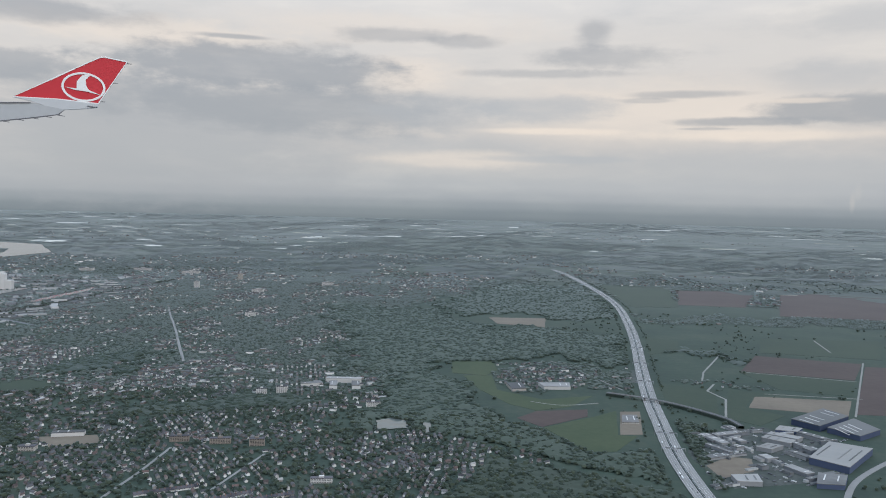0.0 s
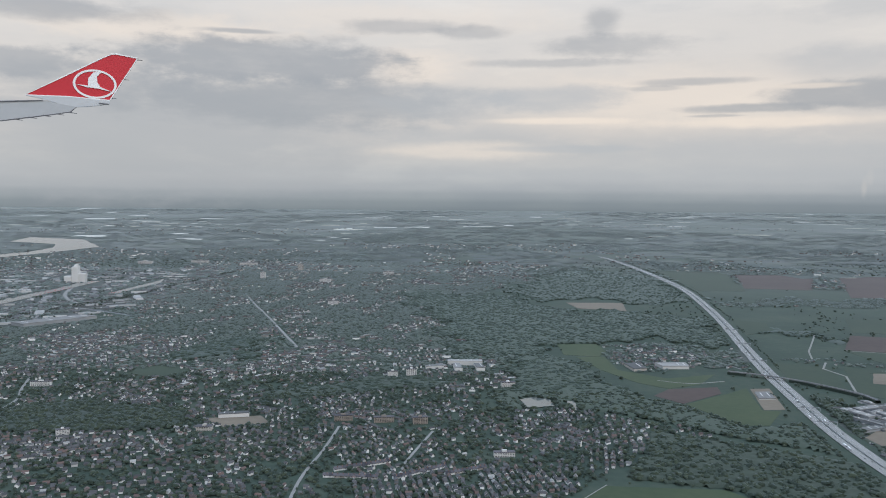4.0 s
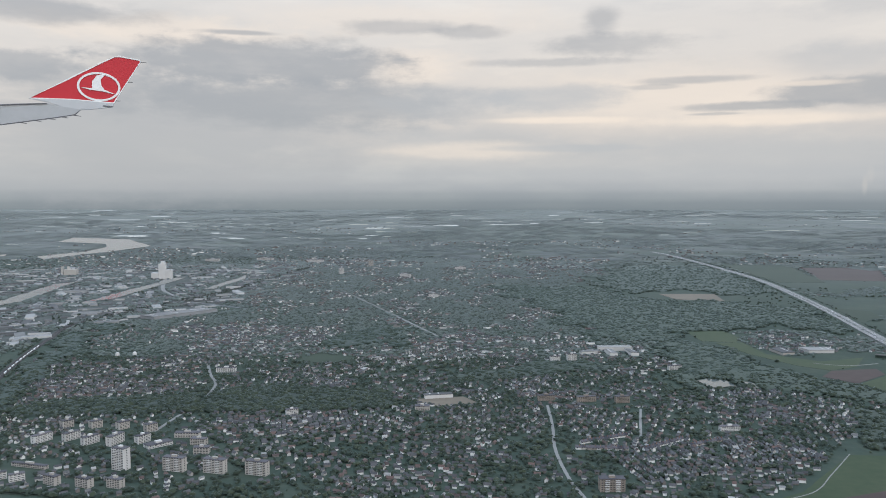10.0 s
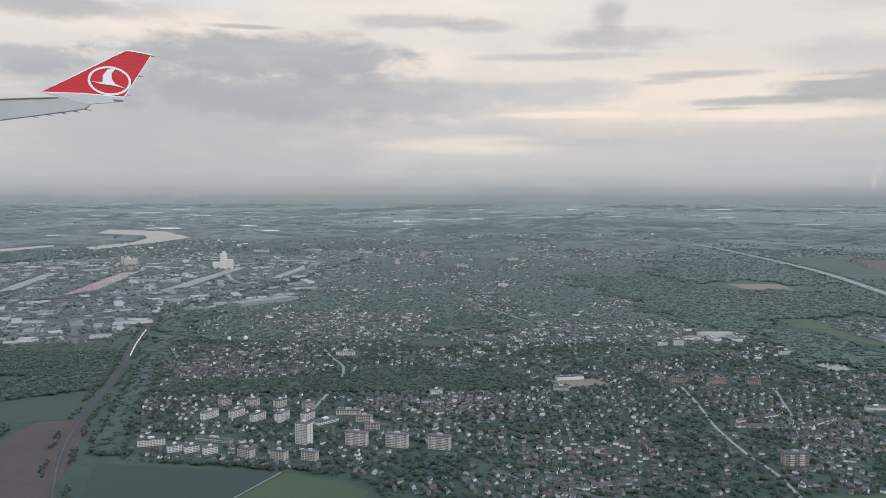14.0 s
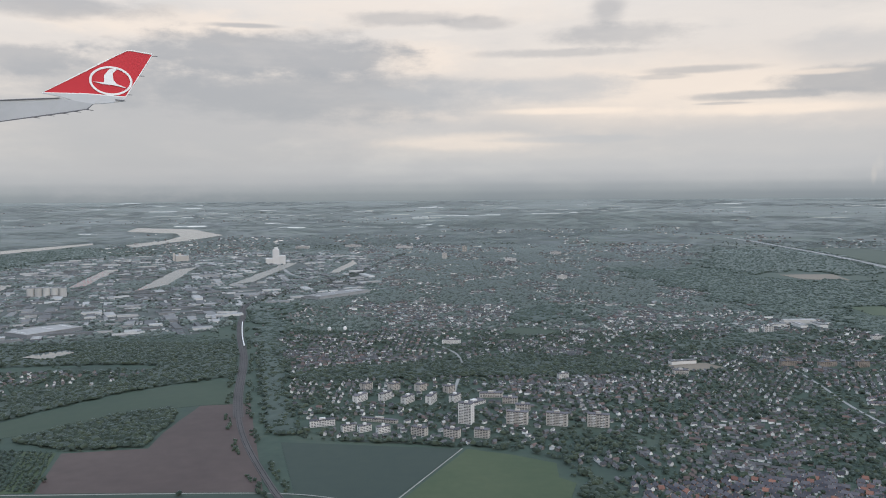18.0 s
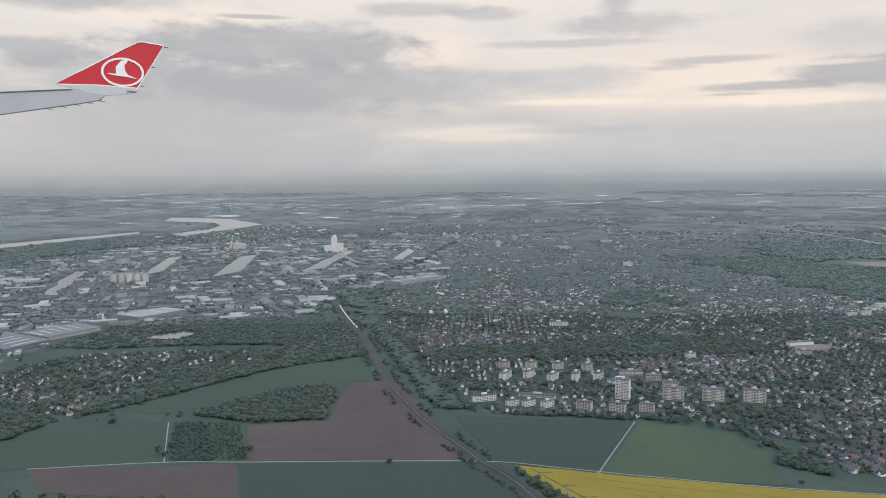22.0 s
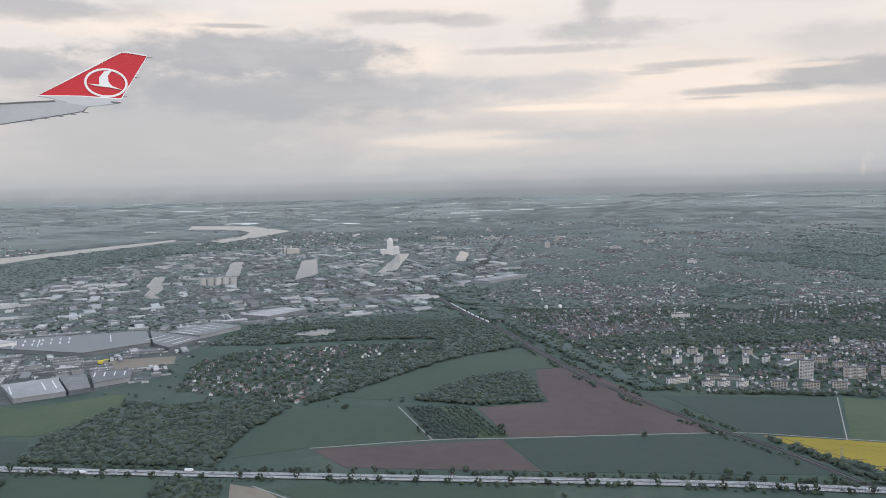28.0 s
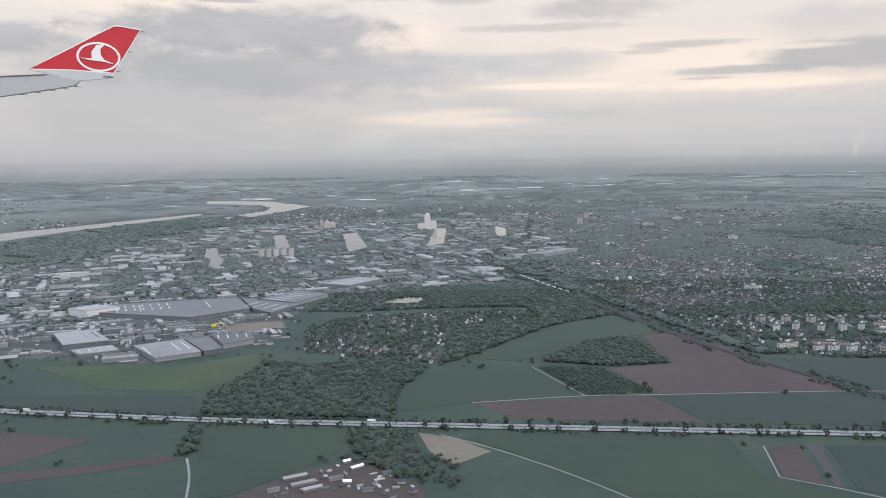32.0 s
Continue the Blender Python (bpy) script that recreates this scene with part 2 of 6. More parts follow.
# sheen weight that imitates haze over fields, roads and yards
HAZE = 0.25
material("land", (0.026, 0.040, 0.032), (0.056, 0.070, 0.050), 9.0, haze=0.7, haze_rough=0.13, third=(0.5, (0.036, 0.056, 0.040)), fine=9)
material("crop_green", (0.026, 0.043, 0.028), (0.042, 0.058, 0.036), 14.0, haze=HAZE, fine=12)
material("crop_dark", (0.024, 0.037, 0.030), (0.036, 0.049, 0.037), 14.0, haze=HAZE, fine=12)
material("meadow", (0.034, 0.054, 0.026), (0.058, 0.074, 0.037), 8.0, haze=HAZE, fine=10)
material("soil_brown", (0.053, 0.037, 0.033), (0.082, 0.059, 0.051), 12.0, haze=HAZE, fine=10)
material("soil_pale", (0.128, 0.104, 0.080), (0.192, 0.160, 0.120), 8.0, haze=HAZE, fine=10)
material("rape", (0.185, 0.135, 0.012), (0.245, 0.182, 0.020), 6.0, haze=0.2, fine=12)
material("gravel", (0.192, 0.188, 0.172), (0.272, 0.264, 0.240), 2.0, haze=0.2)
material("asphalt", (0.10, 0.105, 0.11), (0.17, 0.175, 0.18), 5.0, haze=HAZE)
material("worn_asphalt", (0.115, 0.114, 0.110), (0.160, 0.158, 0.152), 6.0, haze=0.1)
material("concrete_road", (0.195, 0.190, 0.180), (0.255, 0.248, 0.236), 6.0, haze=0.1)
material("ballast", (0.050, 0.044, 0.042), (0.080, 0.072, 0.068), 4.0, haze=0.12)
material("marking", (0.75, 0.75, 0.73), (0.85, 0.85, 0.83), 1.0)
material("steel", (0.35, 0.36, 0.38), (0.5, 0.51, 0.53), 1.0, rough=0.4, metal=0.7)
material("foliage", (0.020, 0.031, 0.023), (0.052, 0.064, 0.037), 0.9, pick="island", rough=0.9, haze=0.42, gloss=0.3, haze_rough=0.28, raised=0.62, spread=(0.15, 0.85), third=(0.55, (0.034, 0.047, 0.030)))
material("foliage_dark", (0.024, 0.039, 0.030), (0.047, 0.064, 0.042), 3.0, pick="island", rough=0.9, haze=0.34, gloss=0.3, haze_rough=0.28, raised=0.75, spread=(0.15, 0.85))
# paler copy of the foliage for far trees: haze put into colour and sheen
material("foliage_hazy", (0.037, 0.056, 0.043), (0.082, 0.101, 0.066), 4.0, pick="island", rough=0.9, haze=0.9, gloss=0.3, haze_rough=0.28, raised=0.9, spread=(0.15, 0.85))
material("bark", (0.06, 0.045, 0.035), (0.11, 0.085, 0.065), 0.3)
material("wall_pale", (0.17, 0.155, 0.145), (0.72, 0.71, 0.69), 3.0, pick="island", spread=(0.46, 0.70))
material("wall_white", (0.60, 0.59, 0.57), (0.80, 0.79, 0.77), 3.0, pick="object")
material("wall_house", (0.26, 0.235, 0.215), (0.80, 0.79, 0.77), 3.0, pick="object", spread=(0.42, 0.66))
material("shed_wall", (0.12, 0.125, 0.13), (0.50, 0.50, 0.49), 3.0, pick="island", spread=(0.4, 0.75))
material("brick", (0.16, 0.085, 0.065), (0.28, 0.17, 0.13), 2.0, pick="object")
material("roof_dark", (0.036, 0.035, 0.037), (0.090, 0.085, 0.086), 3.0, pick="island", rough=0.7, spread=(0.2, 0.8), haze=0.25, gloss=0.4, haze_rough=0.3, raised=0.5)
material("roof_slate", (0.032, 0.031, 0.038), (0.100, 0.092, 0.100), 2.0, pick="object", rough=0.75, haze=0.12, gloss=0.4, haze_rough=0.3, raised=0.2)
material("roof_red", (0.13, 0.060, 0.045), (0.24, 0.112, 0.080), 2.0, pick="object", rough=0.8, haze=0.1, gloss=0.4, haze_rough=0.3, raised=0.2)
material("roof_tile_far", (0.062, 0.044, 0.040), (0.125, 0.080, 0.068), 3.0, pick="island", rough=0.8, haze=0.3, gloss=0.4, haze_rough=0.3, raised=0.5)
material("roof_flat", (0.060, 0.062, 0.063), (0.35, 0.342, 0.328), 5.0, pick="island", rough=0.6, haze=0.12, spread=(0.46, 0.80))
material("roof_hall", (0.10, 0.10, 0.098), (0.33, 0.32, 0.305), 5.0, pick="object", rough=0.6, haze=0.05, spread=(0.38, 0.72))
material("roof_pale", (0.22, 0.212, 0.198), (0.32, 0.31, 0.292), 4.0, pick="object", rough=0.6, haze=0.05)
material("roof_blue", (0.090, 0.092, 0.090), (0.145, 0.145, 0.140), 4.0, pick="object", rough=0.6, haze=0.12)
material("hall_wall", (0.104, 0.116, 0.132), (0.272, 0.276, 0.280), 4.0, pick="object")
material("hall_wall_blue", (0.04, 0.055, 0.10), (0.07, 0.09, 0.15), 4.0, pick="object")
material("panel_pale", (0.46, 0.445, 0.425), (0.60, 0.585, 0.565), 2.0, pick="object")
material("panel_tan", (0.35, 0.325, 0.295), (0.45, 0.42, 0.385), 2.0, pick="object")
material("panel_brown", (0.20, 0.17, 0.145), (0.29, 0.25, 0.215), 2.0, pick="object")
material("rape_track", (0.105, 0.085, 0.016), (0.15, 0.118, 0.022), 3.0, haze=0.2)
material("silo_concrete", (0.34, 0.335, 0.32), (0.46, 0.45, 0.43), 1.5, pick="object")
material("window_dark", (0.02, 0.025, 0.03), (0.05, 0.055, 0.06), 1.0, rough=0.2)
material("car_paint", (0.05, 0.05, 0.06), (0.62, 0.62, 0.63), 1.0, pick="object", rough=0.35, spread=(0.42, 0.62))
material("rubber", (0.02, 0.02, 0.02), (0.04, 0.04, 0.04), 1.0)
material("train_white", (0.62, 0.62, 0.62), (0.78, 0.78, 0.77), 3.0, rough=0.5)
material("wing_white", (0.50, 0.505, 0.51), (0.57, 0.575, 0.58), 300.0, rough=0.45)
material("wing_grey", (0.40, 0.405, 0.41), (0.46, 0.465, 0.47), 250.0, rough=0.5)
material("trim_white", (0.78, 0.77, 0.75), (0.84, 0.83, 0.81), 300.0, rough=0.45)
material("wing_shade", (0.10, 0.10, 0.11), (0.16, 0.16, 0.17), 200.0, rough=0.5)
material("wing_red", (0.52, 0.030, 0.042), (0.60, 0.040, 0.052), 400.0, rough=0.4)
# distance haze put into base colours: bluish tints for far fields and woods
material("hazy_field", (0.034, 0.046, 0.046), (0.13, 0.125, 0.108), 60.0, pick="island", haze=0.8, haze_rough=0.14, spread=(0.25, 0.85), third=(0.68, (0.050, 0.063, 0.060)))
material("hazy_green", (0.030, 0.046, 0.042), (0.060, 0.075, 0.060), 40.0, pick="island", haze=0.75, haze_rough=0.14)
material("far_bright", (0.40, 0.385, 0.32), (0.74, 0.72, 0.66), 60.0, pick="island", haze=0.2)
material("hazy_wood", (0.030, 0.046, 0.042), (0.048, 0.065, 0.054), 40.0, pick="island", haze=0.8, gloss=0.4, haze_rough=0.14, raised=1.0)
material("yard_goods", (0.08, 0.085, 0.095), (0.46, 0.455, 0.44), 2.0, pick="island", spread=(0.35, 0.75))
material("yellow_paint", (0.50, 0.40, 0.06), (0.62, 0.50, 0.10), 1.0)


def water_material():
    m = material("water", (0.10, 0.115, 0.11), (0.13, 0.145, 0.14), 12.0, rough=0.07, bump=0.05, gloss=0.5)
    m.node_tree.nodes["Principled BSDF"].inputs["IOR"].default_value = 1.33
    return m


material("yard", (0.034, 0.046, 0.038), (0.110, 0.110, 0.104), 3.5, haze=HAZE, fine=6, third=(0.5, (0.055, 0.064, 0.056)))
water_material()


# ---- mesh helpers ----
def mesh_object(name, verts, faces, mats, index=None, parent=None, label="", smooth=False):
    me = bpy.data.meshes.new(name)
    me.from_pydata(verts, [], faces)
    for m in mats:
        me.materials.append(MATS[m])
    if index is not None:
        me.polygons.foreach_set("material_index", index)
    if smooth:
        me.polygons.foreach_set("use_smooth", [True] * len(me.polygons))
    ob = new(name, me)
    ob.parent = parent
    if label:
        ob["label"] = label
    return ob


def big_mesh(name, verts, tris, mats, index=None, smooth=False):
    """One mesh out of numpy arrays of vertices and equally sided faces."""
    verts, tris = np.asarray(verts, np.float32), np.asarray(tris, np.int32)
    side = tris.shape[1]
    me = bpy.data.meshes.new(name)
    me.vertices.add(len(verts))
    me.vertices.foreach_set("co", verts.ravel())
    me.loops.add(tris.size)
    me.loops.foreach_set("vertex_index", tris.ravel())
    me.polygons.add(len(tris))
    me.polygons.foreach_set("loop_start", np.arange(0, tris.size, side, dtype=np.int32))
    for m in mats:
        me.materials.append(MATS[m])
    if index is not None:
        me.polygons.foreach_set("material_index", np.asarray(index, np.int32))
    if smooth:
        me.polygons.foreach_set("use_smooth", np.ones(len(tris), bool))
    me.update(calc_edges=True)
    return new(name, me)


def part(name, bm, mat, parent, label=""):
    me = bpy.data.meshes.new(name)
    bm.to_mesh(me)
    bm.free()
    me.materials.append(MATS[mat])
    ob = new(name, me)
    ob.parent = parent
    if label:
        ob["label"] = label
    return ob


def box(bm, x0, x1, y0, y1, z0, z1, bevel=0.0):
    r = bmesh.ops.create_cube(bm, size=1.0)["verts"]
    for v in r:
        v.co = Vector(((x0 + x1) / 2 + v.co.x * (x1 - x0), (y0 + y1) / 2 + v.co.y * (y1 - y0), (z0 + z1) / 2 + v.co.z * (z1 - z0)))
    if bevel:
        bmesh.ops.bevel(bm, geom=list({e for v in r for e in v.link_edges}), offset=bevel, segments=1, affect="EDGES")
    return bm


def boxed(*dims, bevel=0.0):
    return box(bmesh.new(), *dims, bevel=bevel)


def prism(pts, z0, z1):
    """A solid on a plan outline."""
    bm = bmesh.new()
    low, high = [bm.verts.new((x, y, z0)) for x, y in pts], [bm.verts.new((x, y, z1)) for x, y in pts]
    n = len(pts)
    bm.faces.new(high)
    bm.faces.new(low[::-1])
    for i in range(n):
        bm.faces.new((low[i], low[(i + 1) % n], high[(i + 1) % n], high[i]))
    bmesh.ops.recalc_face_normals(bm, faces=bm.faces)
    return bm


def thing(name, m, label, category, group="", kind=""):
    ob = new(name)
    ob.matrix_world = m
    return tagged(ob, label, category, group, kind)


def rounded(pts, rough=0.25, seed=0, steps=5):
    """An outline with more points and slightly uneven edges."""
    rnd, out = random.Random(seed), []
    n = len(pts)
    for i in range(n):
        (x0, y0), (x1, y1) = pts[i], pts[(i + 1) % n]
        for k in range(steps):
            f = k / steps
            j = 0 if k == 0 else rough
            out.append((x0 + (x1 - x0) * f + rnd.uniform(-j, j), y0 + (y1 - y0) * f + rnd.uniform(-j, j)))
    return out


def land(name, pts, mat, z, label, category="field", rough=0.04, thick=0.03):
    """A patch of land or water lying on the ground, with a thin edge."""
    outline = rounded(pts, rough, len(name) + len(pts))
    bm = prism(outline, z - thick, z)
    bmesh.ops.triangulate(bm, faces=[f for f in bm.faces if len(f.verts) > 4])
    ob = part(name, bm, mat, None)
    return tagged(ob, label, category, kind="structure")


def line_points(pts, step):
    """Points and headings at even steps along a line."""
    out = []
    for (x0, y0), (x1, y1) in zip(pts, pts[1:]):
        d = math.hypot(x1 - x0, y1 - y0)
        n = max(1, int(d / step))
        for k in range(n):
            f = k / n
            out.append((x0 + (x1 - x0) * f, y0 + (y1 - y0) * f, math.atan2(y1 - y0, x1 - x0)))
    out.append((*pts[-1], out[-1][2]))
    return out


def smooth_line(pts, steps=8):
    """A curve through the points (Catmull-Rom)."""
    p = [pts[0], *pts, pts[-1]]
    out = []
    for i in range(1, len(p) - 2):
        for k in range(steps):
            t = k / steps
            out.append(tuple(0.5 * (2 * p[i][a] + (p[i + 1][a] - p[i - 1][a]) * t + (2 * p[i - 1][a] - 5 * p[i][a] + 4 * p[i + 1][a] - p[i + 2][a]) * t * t
                                    + (3 * p[i][a] - p[i - 1][a] - 3 * p[i + 1][a] + p[i + 2][a]) * t ** 3) for a in (0, 1)))
    out.append(pts[-1])
    return out


def strip(pts, width, z, shift=0.0, thick=0.03):
    """A ribbon along a line, with a thin edge; shift moves it to the line's left."""
    bm, rows = bmesh.new(), []
    for i, (x, y) in enumerate(pts):
        x0, y0 = pts[max(i - 1, 0)]
        x1, y1 = pts[min(i + 1, len(pts) - 1)]
        d = math.hypot(x1 - x0, y1 - y0) or 1
        nx, ny = -(y1 - y0) / d, (x1 - x0) / d
        a, b = shift - width / 2, shift + width / 2
        rows.append([bm.verts.new((x + nx * o, y + ny * o, h)) for o, h in ((a, z - thick), (a, z), (b, z), (b, z - thick))])
    for r, s in zip(rows, rows[1:]):
        for k in range(3):
            bm.faces.new((r[k], s[k], s[k + 1], r[k + 1]))
    bmesh.ops.recalc_face_normals(bm, faces=bm.faces)
    if sum(f.normal.z for f in bm.faces) < 0:
        bmesh.ops.reverse_faces(bm, faces=bm.faces)
    return bm


def inside(poly, x, y):
    """Which of the points lie in the outline."""
    x, y = np.asarray(x), np.asarray(y)
    hit = np.zeros(x.shape, bool)
    for (x0, y0), (x1, y1) in zip(poly, poly[1:] + poly[:1]):
        if y0 != y1:
            hit ^= ((y0 > y) != (y1 > y)) & (x < (x1 - x0) * (y - y0) / (y1 - y0) + x0)
    return hit


def near_line(pts, x, y, width):
    x, y = np.asarray(x), np.asarray(y)
    hit = np.zeros(x.shape, bool)
    for (x0, y0), (x1, y1) in zip(pts, pts[1:]):
        d = (x1 - x0) ** 2 + (y1 - y0) ** 2
        f = np.clip(((x - x0) * (x1 - x0) + (y - y0) * (y1 - y0)) / d, 0, 1)
        hit |= np.hypot(x - x0 - f * (x1 - x0), y - y0 - f * (y1 - y0)) < width
    return hit


# ---- plan ----
FIELDS = [
    ("field", [(-101.7, 52.6), (-95, 54), (-95.4, 58.9), (-95.1, 67.4), (-90.3, 68.5), (-82.8, 44.4), (-99.2, 43.8)], "soil_brown", "bare reddish-brown ploughed field beside the railway"),
    ("field", [(-115, 56.9), (-111.3, 62.2), (-104.7, 72.4), (-96.7, 78.8), (-93.5, 75.2), (-90.6, 68.5), (-95.1, 67.6), (-97.2, 66.6), (-102.1, 64.7), (-107.5, 57.7), (-110.5, 55.6)], "crop_green", "long green crop field along the wood's edge"),
    ("field", [(-120.5, 46.5), (-118.4, 52.6), (-109.2, 53.3), (-105.8, 43.4), (-114.9, 41.8), (-120.4, 39.5)], "crop_green", "green crop field beside the tree nursery"),
    ("field", [(-105.1, 53), (-102.2, 52.7), (-99.5, 44), (-101.7, 43.6)], "meadow", "green nursery plot planted in rows"),
    ("field", [(-108.4, 53.2), (-105.4, 53.2), (-102, 43.6), (-105.2, 43.5)], "crop_dark", "dark nursery plot of young trees"),
    ("field", [(-114.7, 41.4), (-99.9, 43.1), (-97.5, 35.9), (-111.5, 37.2)], "soil_brown", "bare brown field between farm track and motorway"),
    ("field", [(-99.7, 43.1), (-80.6, 43.9), (-76.6, 34.4), (-97.3, 35.9)], "crop_dark", "dark green crop field between farm track and motorway"),
    ("field", [(-79.4, 43.3), (-75.6, 42.5), (-69.2, 40.9), (-60.9, 39.1), (-50, 37.6), (-50, 31), (-72.2, 32.2), (-74.6, 35.2), (-76.6, 38.2)], "rape", "bright yellow rapeseed field in flower"),
    ("field", [(-84.2, 55.8), (-68.8, 54.2), (-73.7, 41.9), (-80.4, 43.9)], "crop_dark", "bluish-green crop field below the apartment blocks"),
    ("field", [(-68.2, 54.2), (-64.5, 52.8), (-61.1, 50.8), (-61.3, 47.7), (-60.1, 46.5), (-61.3, 41.8), (-60.8, 39.8), (-71.1, 41.2), (-73.2, 41.8)], "meadow", "green crop field at the edge of the town"),
    ("field", [(-160, 35.5), (-150.2, 35), (-142.5, 33), (-144.7, 29.5), (-146.2, 28), (-160, 26)], "soil_brown", "bare brown field south of the motorway"),
    ("field", [(-150, 25.6), (-140.6, 27.9), (-135.7, 29.9), (-134.6, 28.9), (-140, 26.6), (-150, 23.4)], "soil_brown", "narrow bare brown field"),
    ("field", [(-135.4, 36), (-124.1, 35), (-124.2, 30.4), (-125.4, 28.3), (-129.8, 22.9), (-131.4, 22.7), (-134, 30.6)], "crop_green", "green field between the farm and the motorway"),
    ("field", [(-119, 34.2), (-116.5, 33.1), (-113.8, 30.2), (-116.5, 27.6), (-118, 30.3)], "soil_pale", "pale brown fallow field"),
    ("field", [(-114, 34), (-97, 32.6), (-97.3, 25.5), (-93.6, 22.2), (-104.5, 20), (-107.6, 24.6), (-112.3, 29.9), (-115.6, 33)], "crop_green", "wide green crop field south of the motorway"),
    ("field", [(-95, 30.7), (-92.8, 31), (-93.9, 24.1), (-96, 25.4)], "soil_brown", "bare brown plot beside a gravel track"),
    ("field", [(-92.3, 31), (-91.4, 31), (-93, 23.7), (-93.5, 24.1)], "ballast", "dark covered strip of a market garden"),
    ("field", [(-91, 31), (-60, 28.5), (-60, 20), (-88, 20), (-92.4, 23.5)], "crop_dark", "dark green field south of the motorway"),
    ("field", [(-158, 54.8), (-148.2, 55.3), (-144.3, 54.3), (-137, 59.5), (-134.8, 54), (-136.3, 49.5), (-138.6, 45.6), (-147.5, 46.4)], "meadow", "rough green meadow beside the warehouses"),
    ("field", [(-158, 45), (-138.4, 44.2), (-136.6, 38.3), (-153.1, 40.8), (-160, 41.5)], "crop_dark", "green field along the motorway"),
    ("field", [(-146.9, 75.4), (-138.2, 77.6), (-136.9, 73.4), (-143.4, 70)], "soil_pale", "sandy building plot beside the great hall"),
    ("field", [(7.9, 189), (21.2, 189.5), (19.4, 175.1), (9.4, 179.3)], "soil_pale", "pale brown field at the forest's edge"),
    ("field", [(-0.5, 134.4), (6.1, 135.3), (6.7, 128.4), (4.7, 123.9), (-0.5, 125.3)], "meadow", "bright green forest meadow"),
    ("field", [(1.2, 123.5), (5.6, 124), (5.9, 114.5), (11.7, 109.3), (19.1, 112.3), (15, 105.8), (10.3, 103.2), (7, 106.5), (3.5, 114.2)], "meadow", "bright green meadow below the village"),
    ("field", [(7.5, 99.4), (10.3, 103), (17, 104.5), (16.4, 100.9), (10.2, 95.6)], "soil_brown", "bare brown field near the motorway"),
    ("field", [(10.4, 95.4), (18, 101.6), (20.6, 104.2), (18.6, 93), (20.8, 92.8), (17.1, 86.6), (14, 86.3)], "meadow", "green pasture near the motorway"),
    ("field", [(21, 103.8), (23.6, 104.1), (21.5, 93.4), (18.9, 93.2)], "soil_pale", "sandy plot round a covered bed"),
    ("field", [(38.4, 165.2), (44, 160.6), (41.3, 150.8), (34.8, 145.3)], "crop_green", "green field by the motorway"),
    ("field", [(62.4, 166.7), (87.3, 167), (76, 145.5), (56.1, 150)], "crop_green", "wide green crop field"),
    ("field", [(54, 146.6), (70.3, 141.1), (62.2, 127), (46.4, 132.2)], "soil_brown", "bare reddish-brown field"),
    ("field", [(45.9, 131.3), (61.4, 125.6), (56.4, 115.6), (47.4, 119.2)], "crop_green", "green crop field between tracks"),
    ("field", [(69.6, 138.5), (90, 137.4), (72, 104), (51.7, 105.4)], "soil_brown", "large bare brown field beside a track"),
    ("field", [(42, 114.2), (54.8, 112.9), (50.4, 104.6), (38.8, 107.7)], "soil_pale", "pale stubble field"),
    ("field", [(30.2, 120.9), (37.6, 118.1), (33.3, 102.6), (28.4, 109.2)], "crop_green", "green field beside the motorway bridge"),
    ("field", [(39.8, 118.3), (45.5, 115.8), (41.5, 114), (38.3, 107.6), (42, 103.8), (36.9, 98.6), (34, 101.9), (37.4, 112)], "crop_green", "green field with a bent track"),
    ("field", [(104.3, 261.5), (147.7, 260.5), (114.7, 198.2), (81.4, 204.1)], "soil_brown", "broad bare brown field"),
    ("field", [(72.2, 262.7), (97.9, 265), (78.8, 220.5), (61.3, 223.3)], "soil_brown", "bare brown field beyond the hedges"),
    ("field", [(49, 275.7), (71.8, 271.9), (59.5, 216.8), (47, 216)], "crop_green", "broad green field beside the motorway"),
    ("field", [(101.6, 269), (109.8, 270.6), (108.2, 256.8), (99.6, 255.9)], "far_bright", "field under bright white sheeting"),
    ("field", [(25.4, 82.6), (28.6, 85.9), (31, 85.3), (29.7, 81.2), (25.8, 78.8)], "soil_pale", "sandy waste ground with a ring track"),
    ("field", [(-63.2, 107.6), (-60.4, 113.6), (-54, 110.6), (-57.4, 106)], "crop_green", "green park meadow among the trees"),
    ("field", [(-45, 86.4), (-39, 87.8), (-37.2, 84.8), (-42, 83)], "soil_pale", "pale worn sports ground"),
    ("field", [(-30, 48), (-26.9, 51), (-20.6, 51.5), (-17.7, 54.4), (-12.2, 57.7), (-9, 61.5), (-4.1, 67.2), (6, 66.6), (12, 58), (-4, 44)], "meadow", "green field at the edge of the brick houses"),
    ("field", [(-22, 48.6), (-14, 52), (-10, 56.4), (-1, 60), (4, 50), (-12, 42)], "soil_brown", "bare brown field beside a curved path"),
]
